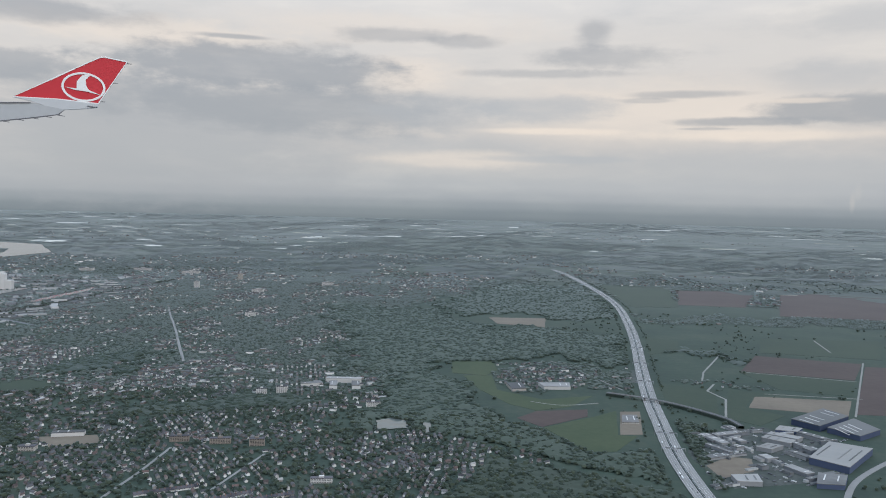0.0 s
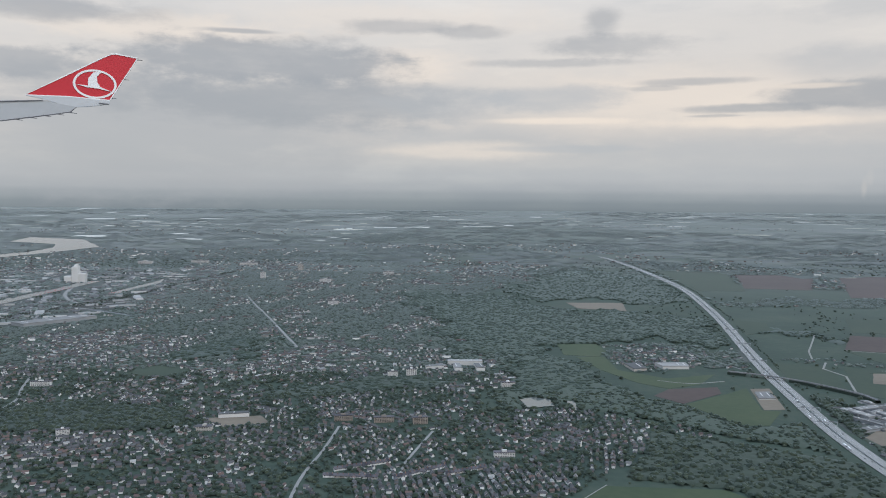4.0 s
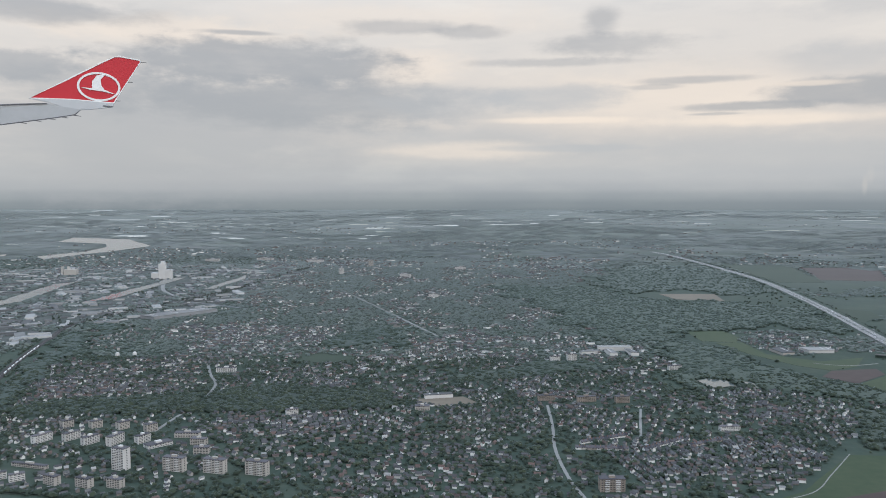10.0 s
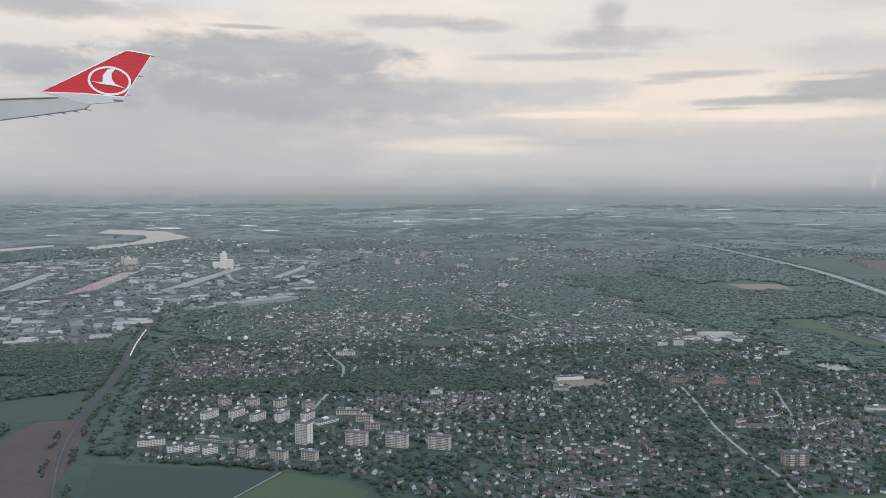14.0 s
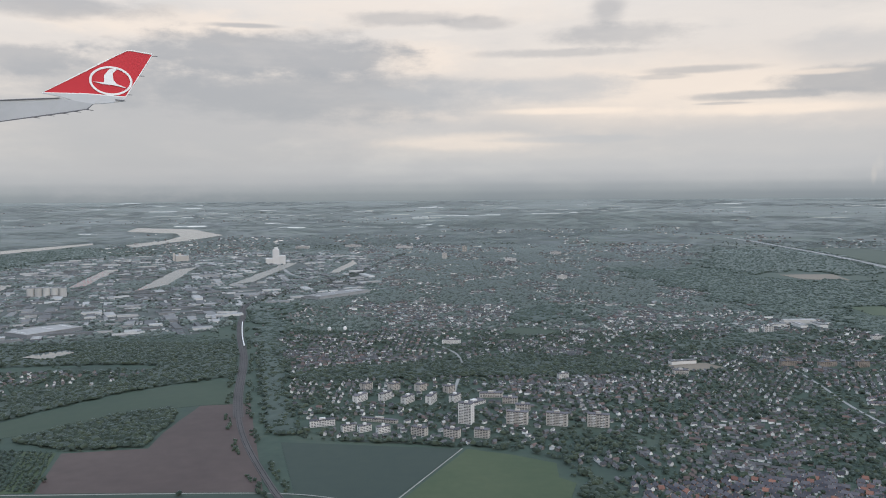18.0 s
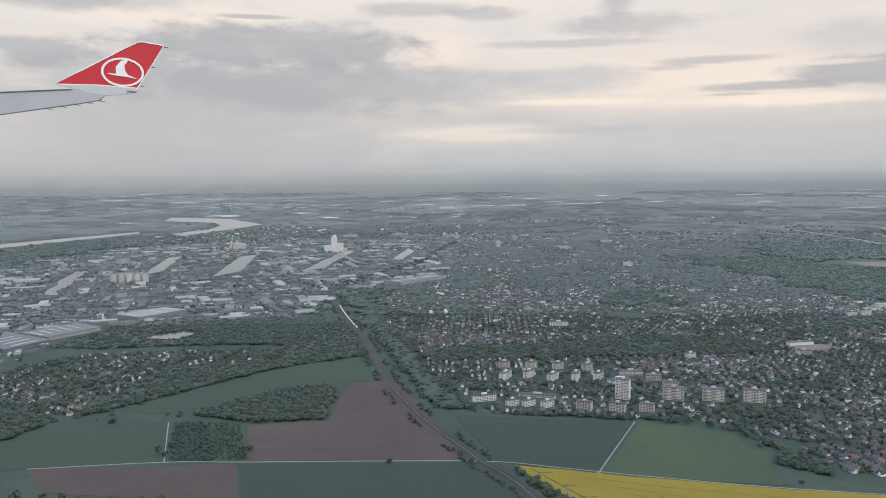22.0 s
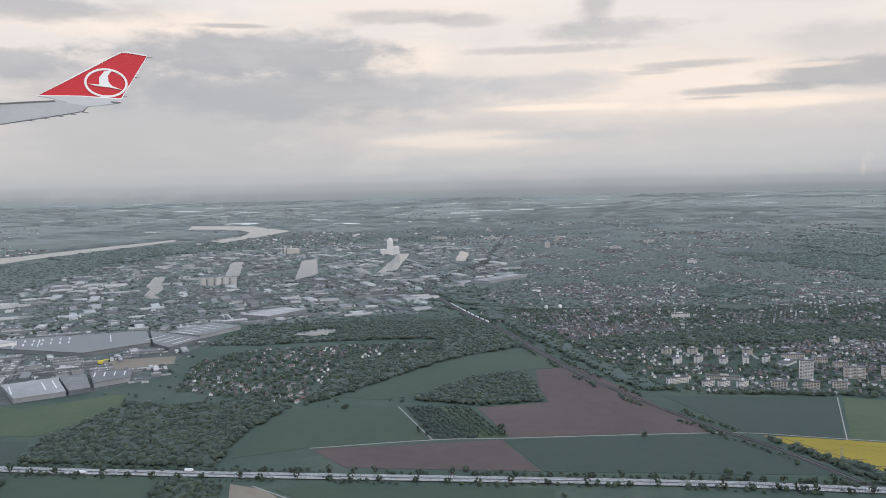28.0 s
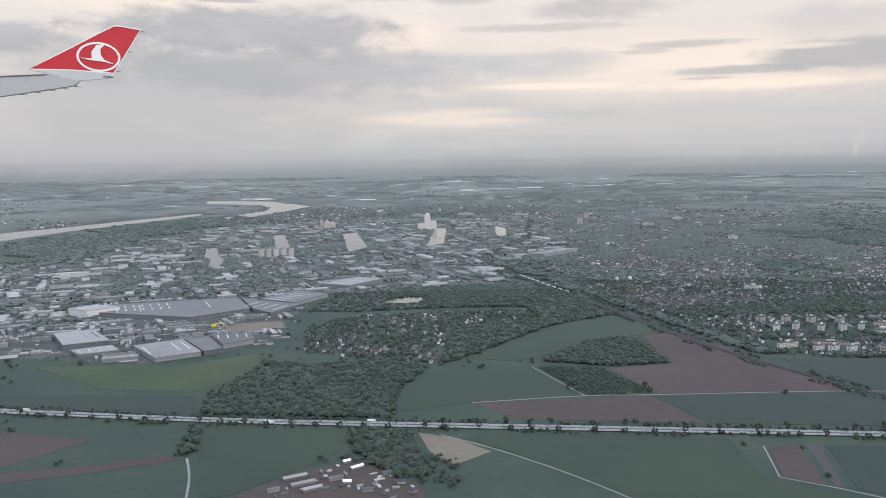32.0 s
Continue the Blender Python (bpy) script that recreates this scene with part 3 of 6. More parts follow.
LAKES = [
    ([(-126.4, 90.4), (-125.6, 93.4), (-122.6, 95.4), (-121, 94.6), (-120.6, 91), (-123, 89.4)], "quarry pond with pale still water"),
    ([(-9.5, 96.3), (-7.9, 97.7), (-5.7, 96.6), (-5.4, 93.4), (-8.9, 92.6)], "pale park pond among trees"),
    ([(-3.8, 95.8), (-3, 96.2), (-2.9, 91.8), (-3.5, 91.7)], "narrow park pond among trees"),
    ([(-167.9, 204.8), (-164.6, 208), (-155.6, 169.1), (-157.6, 162.9)], "harbour basin with grey water"),
    ([(-148.2, 206), (-145, 213), (-137, 169.9), (-140.4, 158.8)], "harbour basin with grey water"),
    ([(-122.6, 225), (-119, 224.6), (-119, 176.3), (-123.4, 169.7)], "harbour basin with grey water"),
    ([(-103.8, 233.8), (-101, 222.1), (-102.1, 196.6), (-105.2, 196.9)], "harbour basin with grey water"),
    ([(-241.1, 190), (-239.2, 210), (-236.9, 231), (-230.2, 261), (-223, 288), (-220, 309), (-224.5, 318), (-229, 305), (-238, 279), (-246, 250), (-253, 232), (-260, 205)], "broad grey river"),
    ([(-262, 452), (-222.6, 434), (-187, 374), (-190, 335), (-196, 292), (-206, 306), (-201, 340), (-205, 366), (-217, 392), (-250, 410)], "bend of the broad grey river"),
    ([(-176.6, 171.1), (-171.4, 152.5), (-167.4, 144.4), (-165.2, 135.1), (-161.2, 130), (-159.8, 132), (-162.8, 136), (-165, 146), (-168.6, 154), (-173.8, 172)], "narrow pale winding canal"),
]
WOODS = [
    ([(-33, 205.3), (-14.8, 202.4), (-0.7, 194.4), (6.6, 174), (34.8, 169.8), (29.8, 138.4), (18.5, 136.9), (7.0, 135.8), (-0.7, 136.9), (-1.3, 125.2), (2.4, 110.7), (6.3, 99.5), (9.6, 95), (14, 85.6), (21.2, 87), (20.4, 76), (11, 82), (3.4, 89), (-1, 91), (-12, 92), (-14, 101), (-10.1, 103.3), (-8, 112), (-16, 128.1)], 1.35),
    ([(-5, 206), (0, 196), (20, 192), (40, 186), (42, 215), (42, 260), (20, 272), (5, 245)], 0.9),
    ([(-124.7, 97), (-119, 100), (-103.7, 106.2), (-97.9, 93.1), (-93.5, 80), (-97, 79.2), (-104.9, 72.8), (-111.6, 62.6), (-115, 57.4), (-118, 53.6), (-117.4, 60), (-116.5, 73.1), (-105.6, 77), (-106.6, 86), (-120, 87)], 2.2),
    ([(-107.8, 55.5), (-102.1, 64), (-97.2, 66.2), (-95.8, 63.1), (-95.6, 54.3), (-101.7, 53.1)], 3.2),
    ([(-135.9, 56.3), (-130.9, 54.5), (-122.2, 55.9), (-118.9, 53.4), (-121, 46), (-121, 37.6), (-136.4, 38.9), (-137.5, 44.3), (-135.9, 49.9)], 2.8),
    ([(-124, 34.6), (-120.7, 34.8), (-119.4, 34), (-118.6, 30), (-117.2, 26.2), (-120, 25.3), (-123.4, 30.4)], 2.6),
    ([(-136.2, 36.2), (-134.2, 35.9), (-133.6, 30.6), (-135.2, 29.6)], 3.0),
    ([(-89.4, 79.9), (-84, 85.4), (-73.2, 87.2), (-62.1, 93.8), (-54.7, 90.9), (-47.7, 89.7), (-46.3, 82.6), (-53.8, 80.6), (-71, 79.8), (-86.5, 77.5)], 2.6),
    ([(-83.6, 57), (-78, 56.6), (-66, 55), (-61, 52.4), (-59, 49), (-58, 46), (-59.4, 47.6), (-60.6, 51.6), (-66, 54.6), (-78, 55.9)], 3.0),
    ([(-79.6, 43.2), (-76.7, 38.3), (-74.8, 35.3), (-72.4, 32.3), (-75.2, 32.2), (-76.4, 35), (-77.8, 38.4)], 3.0),
    ([(-60.4, 44), (-57.4, 41.5), (-56.6, 43.5), (-58.4, 47.6)], 2.6),
    ([(-44, 98), (-34, 96), (-20, 101), (-16, 108), (-24, 107), (-36, 103)], 1.6),
    ([(-210, 215), (-182, 262), (-186, 290), (-218, 283), (-228, 262), (-236, 235)], 0.9),
    ([(-209, 141), (-230, 177), (-236, 200), (-218, 238), (-212, 262), (-205, 240), (-200, 200), (-196, 165), (-195, 152)], 0.9),
    ([(-136, 84), (-134, 99), (-122, 101), (-109, 108), (-105, 100), (-106, 87), (-120, 85.5), (-130, 83.5)], 1.6),
    ([(-61.5, 117), (-50.5, 117.5), (-47, 136), (-56, 133)], 2.0),
    ([(38, 144), (55, 140), (58, 146), (41, 149)], 1.6),
    ([(-109, 141), (-104.6, 120), (-100.4, 105), (-95, 88), (-90.4, 72), (-86.4, 58), (-82, 57), (-86, 68), (-89, 80), (-94, 98), (-98, 118), (-103, 142)], 1.3),
    ([(3.5, 84), (12, 79), (21, 74), (21.4, 60), (12, 58), (7, 66), (-2, 69), (1, 76)], 1.5),
    ([(24.6, 84), (26, 100), (30, 99), (27, 88), (25.4, 76), (24.4, 76)], 1.4),
]
TOWNS = [
    ([(-57.4, 47.6), (-56, 42.6), (-50, 40.4), (-34, 40), (-26, 44), (-29, 51), (-36, 50.5), (-50, 49.4)], 1.4, 0.42, 0.85),
    # outline, rows' spacing, houses' spacing, share kept
    ([(-90, 78), (-83, 58), (-62, 53), (-57, 49), (-32, 51), (-25, 51.2), (-20.4, 52.6), (-17.2, 55.6), (-12.2, 58.8), (-8.8, 62.8), (-4.6, 68.6), (-2, 72), (1, 80), (3, 88), (-2, 92), (-13, 92), (-15, 101), (-8, 104), (-14, 128), (-30, 205), (-12, 205), (6, 245), (2, 285), (-50, 300), (-110, 290), (-98, 235), (-88, 165), (-104, 134), (-99, 100)], 1.4, 0.42, 0.85),
    ([(-134.2, 74), (-129.9, 80), (-116.8, 82.5), (-106.8, 83.8), (-105.3, 77), (-111.4, 74), (-117, 73), (-117.5, 63.4), (-118.4, 55), (-124, 56.4), (-132, 60)], 1.6, 0.5, 0.8),
    ([(5.9, 133), (25.4, 136), (29, 132), (27.4, 116.5), (15.6, 115.6), (6.9, 113.2), (6.5, 121.7)], 1.7, 0.56, 0.7),
    ([(3, 88), (9, 86), (10, 79), (6, 72), (-4, 72)], 1.4, 0.42, 0.8),
    ([(30.5, 124), (41, 123), (47, 119), (44, 116.5), (34, 120.5)], 1.8, 0.7, 0.6),
    ([(40, 195), (100, 205), (110, 195), (95, 184), (45, 186)], 4.0, 1.4, 0.35),
]
INDUSTRY = [
    ([(-174, 60), (-171, 75), (-137.5, 82), (-136.5, 66), (-141, 60), (-147, 55.6), (-158, 57.6)], 1.9),
    ([(-212, 140), (-203, 173), (-190, 246), (-137, 272), (-90, 262), (-88, 225), (-92, 163), (-106, 135), (-109, 108), (-124, 100), (-137, 100), (-137, 82), (-170, 70), (-196, 92)], 3.3),
    ([(25.5, 92), (33, 97), (37, 98), (44, 92), (36, 79), (26, 76), (24.6, 80)], 2.3),
    ([(26, 121), (29.5, 122), (31, 131), (28.2, 131)], 2.0),
]
RAIL = smooth_line([(-90, 260), (-98, 190), (-109.7, 144.3), (-106.6, 123.4), (-102.4, 107.1), (-96.9, 89.5), (-92, 70), (-87.9, 57.4), (-82.3, 45.1), (-79.3, 39.7), (-75.6, 30), (-72, 20)])
MOTOR_S = smooth_line([(-260, 56), (-200, 47), (-170, 42.6), (-153.1, 40.1), (-136.1, 37.5), (-120.8, 36), (-104.1, 34.6), (-85.7, 33), (-74.3, 31.4), (-40, 28), (10, 22)])
MOTOR_E = smooth_line([(41, 340), (43.5, 314.7), (44.7, 261.7), (43.6, 219.8), (39, 182.5), (34.7, 156), (30.5, 133.6), (26.9, 113.4), (24.8, 98.5), (23.3, 87.1), (22.6, 78.2), (22.4, 70), (23, 55)])
PATHS = [
    (smooth_line([(-114.9, 41.6), (-105.4, 43.3), (-99.2, 43.5), (-86.2, 44.1), (-80.4, 44), (-75.6, 42.75), (-69.2, 41.1), (-60.9, 39.3), (-45, 37)]), 0.10, "gravel", "pale gravel farm track"),
    ([(-68.6, 54.3), (-73.5, 41.9)], 0.09, "gravel", "pale gravel farm track between two fields"),
    ([(-108.9, 53.2), (-105.4, 43.3)], 0.09, "gravel", "pale gravel track beside the nursery"),
    (smooth_line([(-117.3, 33.7), (-112.7, 29.9), (-107.9, 24.7), (-103, 18)]), 0.10, "gravel", "pale gravel track across the fields"),
    (smooth_line([(-134.3, 29.3), (-132.9, 25.5), (-131.5, 20)]), 0.16, "gravel", "pale lane with verges"),
    ([(-95.2, 30.9), (-96.3, 25.4), (-93.6, 23.7), (-88, 19.5)], 0.10, "gravel", "pale gravel track round a plot"),
    (smooth_line([(-29.6, 84), (-29.9, 76), (-30.5, 68), (-30.2, 60), (-29.5, 54.6), (-30, 46)]), 0.3, "concrete_road", "pale town road between the houses"),
    (smooth_line([(-74.3, 104.4), (-72.1, 98.5), (-69.8, 93.2), (-68.9, 86.6)]), 0.36, "concrete_road", "pale curved street above the tree belt"),
    ([(-69.3, 79.2), (-69.8, 70.8)], 0.34, "concrete_road", "pale street between apartment blocks"),
    (smooth_line([(-43.3, 128.8), (-50, 146), (-56.4, 162.7), (-63, 179), (-70, 197.3)]), 0.5, "concrete_road", "straight avenue through the town"),
    (smooth_line([(-19.5, 82.7), (-20.8, 76.8), (-21.8, 72)]), 0.26, "concrete_road", "pale street between the houses"),
    (smooth_line([(-26, 50), (-20, 51.7), (-16.8, 54.8), (-11.5, 57.6), (-8, 62), (-4, 67.4)]), 0.10, "gravel", "pale curved path along the field"),
    ([(37.6, 124), (39.8, 130.5), (47.6, 146.5)], 0.28, "gravel", "pale track beside the village"),
    ([(38.6, 121.6), (36.2, 117), (37.2, 112), (33.6, 101.2)], 0.3, "gravel", "pale bent farm track"),
    ([(46.2, 131.6), (62, 126)], 0.2, "gravel", "pale field track"), ([(71, 142), (51, 104)], 0.26, "gravel", "pale straight field track"),
    ([(44, 116), (57, 114.2)], 0.16, "gravel", "pale field track"), ([(73, 166), (70, 152)], 0.3, "gravel", "pale field track"),
    (smooth_line([(16, 137), (19, 131), (22, 122), (24, 116)]), 0.24, "concrete_road", "village street"),
    (smooth_line([(10, 108), (14, 106.4), (19, 108)]), 0.2, "gravel", "pale track across the meadow"),
    (smooth_line([(-124, 222), (-112, 190), (-98, 178), (-86, 200), (-70, 240)]), 1.0, "concrete_road", "pale broad harbour road"),
    (smooth_line([(-114, 178), (-109, 175.6), (-100, 171), (-91, 166), (-84, 161)]), 0.8, "asphalt", "grey road bridge over the railway yard"),
    (smooth_line([(33, 69), (35.8, 74.6), (39.2, 79.5), (44.9, 85.1), (52, 91)]), 0.6, "concrete_road", "pale estate road between sheds"),
    (smooth_line([(95, 330), (112, 350), (128, 338)]), 2.2, "gravel", "pale track far out in the fields"),
]


# ---- ground, land, water, roads ----
def ground():
    xs = np.concatenate([np.linspace(-4800, -400, 12), np.linspace(-300, 200, 26), np.linspace(300, 4800, 12)])
    ys = np.concatenate([np.linspace(-900, -60, 5), np.linspace(0, 400, 41), np.linspace(450, 1500, 12)])
    gx, gy = np.meshgrid(xs, ys)
    verts = np.stack([gx.ravel(), gy.ravel(), np.zeros(gx.size)], 1)
    w = len(xs)
    i = (np.arange(len(ys) - 1)[:, None] * w + np.arange(w - 1)).ravel()
    ob = big_mesh("ground", verts, np.stack([i, i + 1, i + w + 1, i + w], 1), ["land"])
    tagged(ob, "green suburban plain with grass, gardens and bare soil", "ground", kind="structure")


ground()
for i, (name, pts, mat, label) in enumerate(FIELDS):
    land(name, pts, mat, 0.014 + 0.002 * (i % 5), label, thick=0.014)
for pts, label in zip([p for p, _ in INDUSTRY], ("paved yards round the warehouses", "paved yards and waste ground of the harbour district", "paved yards of a business estate", "paved motorway service yard")):
    land("yard", pts, "yard", 0.011 if "warehouses" in label else 0.008, label, "yard", rough=0.4)
for pts, label in LAKES:
    land("water", pts, "water", 0.10, label, "water", rough=0.25)
for pts, width, mat, label in PATHS:
    tagged(part("road", strip(pts, width, 0.03), mat, None), label, "road", kind="structure")
for drop in (1.3, 2.7, 4.2, 5.8):
    lane = [(-75.2 + 0.8 * drop, 42.2 - drop), (-69.2, 40.6 - drop), (-60.9, 38.8 - drop), (-51, 37.3 - drop)]
    tagged(part("tramline", strip([p for p in lane if p[1] > 32.4], 0.04, 0.026, 0, 0.005), "rape_track", None), "faint wheel tramline through the yellow rapeseed", "field", kind="structure")
edge_lane = smooth_line([(-78.2, 42.7), (-75.7, 38.4), (-73.8, 35.4), (-71.6, 32.8)])
tagged(part("tramline", strip(edge_lane, 0.07, 0.027, 0, 0.005), "crop_dark", None), "dark headland lane along the edge of the rapeseed", "field", kind="structure")
for k, (px, py) in enumerate(edge_lane[2::4]):
    spur = [(px, py), (px + 0.5, py - 0.05), (px + 1.0, py + 0.02)]
    tagged(part("tramline", strip(spur, 0.06, 0.0275, 0, 0.005), "crop_dark", None), "dark turning track in the rapeseed", "field", kind="structure")
wide_bed, slim_bed = [p for p in RAIL if p[1] > 62], [p for p in RAIL if p[1] < 66]
for bed, width in ((wide_bed, 1.0), (slim_bed, 0.56)):
    tagged(part("railway_bed", strip(bed, width, 0.05 if bed is wide_bed else 0.045), "ballast", None), "brown-grey ballast bed of a railway line", "railway", kind="structure")
for shift in (-0.36, -0.16, 0.16, 0.36):
    bed = RAIL if abs(shift) < 0.2 else wide_bed
    tagged(part("rail", strip(bed, 0.03, 0.075, shift), "rubber", None), "steel track on the ballast bed", "railway", kind="structure")

for k in range(9):
    yard = smooth_line([(-111 + k * 0.5, 152), (-109 + k * 1.6, 176 - k * 0.8), (-92 + k * 2.2, 194 - k * 1.6), (-80 + k * 2.4, 205 - k * 2.2)])
    tagged(part("siding", strip(yard, 0.5, 0.055), "gravel" if k % 3 == 1 else "ballast", None), "grey siding of the railway yard", "railway", kind="structure")


def motorway(pts, width, gap, surface):
    road = thing("motorway", Matrix(), "pale grey six-lane motorway with a dark median strip", "road", kind="structure")
    for s in (-1, 1):
        lane = part("carriageway", strip(pts, width, 0.08, s * (width + gap) / 2), surface, road)
        for o in (-0.5, -0.17, 0.17, 0.5):
            part("lane_marking", strip(pts, 0.010, 0.0845, s * (width + gap) / 2 + o * (width - 0.08), 0.008), "marking", lane)
    part("median", strip(pts, gap * 0.9, 0.075), "crop_dark", road)
    part("guard_rail", strip(pts, 0.03, 0.13, 0, 0.05), "steel", road)


motorway(MOTOR_S, 0.44, 0.2, "worn_asphalt")
motorway(MOTOR_E, 0.88, 0.26, "concrete_road")


# ---- houses ----
rng = np.random.default_rng(4)
districts = np.stack([rng.uniform(-140, 120, 420), rng.uniform(40, 305, 420)], 1)
turns = rng.uniform(0, math.pi, 420)
tight = rng.random(420)


def blocked(x, y, margin=0.35):
    hit = near_line(RAIL, x, y, 0.9) | near_line(MOTOR_S, x, y, 1.4) | near_line(MOTOR_E, x, y, 1.9)
    for pts, width, _, _ in PATHS:
        hit |= near_line(pts, x, y, width / 2 + margin)
    for _, pts, _, _ in FIELDS:
        hit |= inside(pts, x, y)
    for pts, _ in LAKES:
        hit |= inside(pts, x, y) | inside(pts, x, y + 0.9)
    return hit


def wander(x, y):
    """Moves points about, so that the far borders of town and forest wind in and out."""
    k = np.clip((y - 88) / 40, 0, 1)
    dx = 2.6 * np.sin(y * 0.31 + 1.3 * np.sin(x * 0.17)) + 1.7 * np.sin(y * 0.83 + x * 0.4) + 1.0 * np.sin(x * 1.3 - y * 1.1)
    dy = 4.5 * np.sin(x * 0.27 + 0.9 * np.sin(y * 0.11)) + 2.2 * np.sin(x * 0.9 - y * 0.3)
    return x + k * dx, y + k * dy


def in_woods(x, y):
    x, y = wander(x, y)
    hit = np.zeros(np.shape(x), bool)
    for pts, _ in WOODS:
        hit |= inside(pts, x, y)
    return hit


# free-standing large buildings: plan centre, half sizes, turn; kept clear of houses
SLABS = [
    # x, y, length, depth, storeys, turn, colour
    (-68.3, 61.8, 1.3, 0.8, 13, -20, "panel_pale"), (-63.6, 61.6, 1.95, 0.62, 8, -14, "panel_tan"), (-60.0, 61.2, 1.95, 0.62, 8, -14, "panel_tan"), (-56.3, 60.8, 1.95, 0.62, 8, -14, "panel_tan"),
    (-72.4, 58.1, 1.4, 0.6, 5, -26, "panel_tan"), (-69.5, 57.6, 1.4, 0.6, 5, -22, "panel_tan"), (-66.9, 57.5, 1.3, 0.6, 5, -17, "panel_tan"),
    (-79.2, 69.4, 1.9, 0.6, 5, 64, "panel_pale"), (-76.7, 70.1, 1.6, 0.6, 5, 60, "panel_pale"), (-74.3, 68.9, 1.6, 0.6, 5, 60, "panel_pale"), (-71.9, 68.9, 1.9, 0.6, 6, 74, "panel_pale"), (-69.5, 69.4, 1.4, 0.6, 5, 60, "panel_pale"),
    (-79.2, 74.3, 1.1, 0.8, 5, 50, "panel_tan"), (-76.2, 74.2, 1.1, 0.8, 5, 50, "panel_tan"), (-73.3, 73.9, 1.1, 0.8, 5, 50, "panel_tan"), (-70.2, 73.2, 1.1, 0.8, 5, 50, "panel_tan"),
    (-81.5, 60.7, 2.3, 0.5, 4, 20, "panel_pale"), (-78.9, 59.2, 1.2, 0.5, 4, 30, "panel_pale"), (-77.4, 59.1, 1.2, 0.5, 4, 34, "panel_pale"), (-75.7, 58.8, 1.2, 0.5, 4, 36, "panel_pale"),
    (-67.6, 68.4, 2.4, 1.1, 2, 46, "panel_pale"), (-65.8, 71.3, 2.4, 0.7, 3, 2, "panel_tan"), (-63.9, 68.9, 1.5, 0.7, 4, -8, "panel_tan"), (-62.8, 66.3, 1.4, 0.7, 4, 4, "panel_tan"), (-76.4, 62.1, 3.6, 0.4, 2, -15, "panel_tan"),
    (-27.2, 57.8, 2.0, 0.8, 7, 2, "panel_brown"),
    (-70.6, 100.4, 2.6, 0.5, 4, 4, "panel_pale"), (-57.4, 79.6, 1.3, 0.5, 4, 30, "panel_pale"),
    (-25, 86, 2.2, 0.6, 4, 12, "panel_brown"), (-21, 85.6, 1.6, 0.6, 5, 12, "panel_brown"), (-29.5, 86.4, 2.0, 0.6, 4, 12, "panel_brown"),
    (-23.5, 109.5, 1.4, 0.6, 6, 10, "panel_pale"), (-26, 108.6, 1.4, 0.6, 5, 10, "panel_pale"), (-10.5, 103.4, 1.8, 0.6, 4, 12, "panel_pale"),
    (-70, 264, 1.6, 1.2, 15, 5, "panel_tan"), (-76, 238, 1.5, 1.1, 13, 5, "panel_pale"), (-46, 182, 2.2, 0.9, 6, 5, "panel_pale"), (-56, 230, 3.2, 1.0, 6, 0, "panel_pale"),
    (-40, 255, 3.4, 1.2, 6, 4, "panel_pale"), (-92, 282, 6.0, 1.5, 7, 3, "panel_pale"), (-112, 290, 6.0, 1.5, 7, 3, "panel_pale"), (-130, 285, 5.0, 1.5, 7, 3, "panel_pale"),
    (-43.5, 82, 1.6, 0.9, 3, 5, "panel_tan"), (-12.4, 74.8, 2.0, 0.6, 3, 6, "panel_pale"),
]
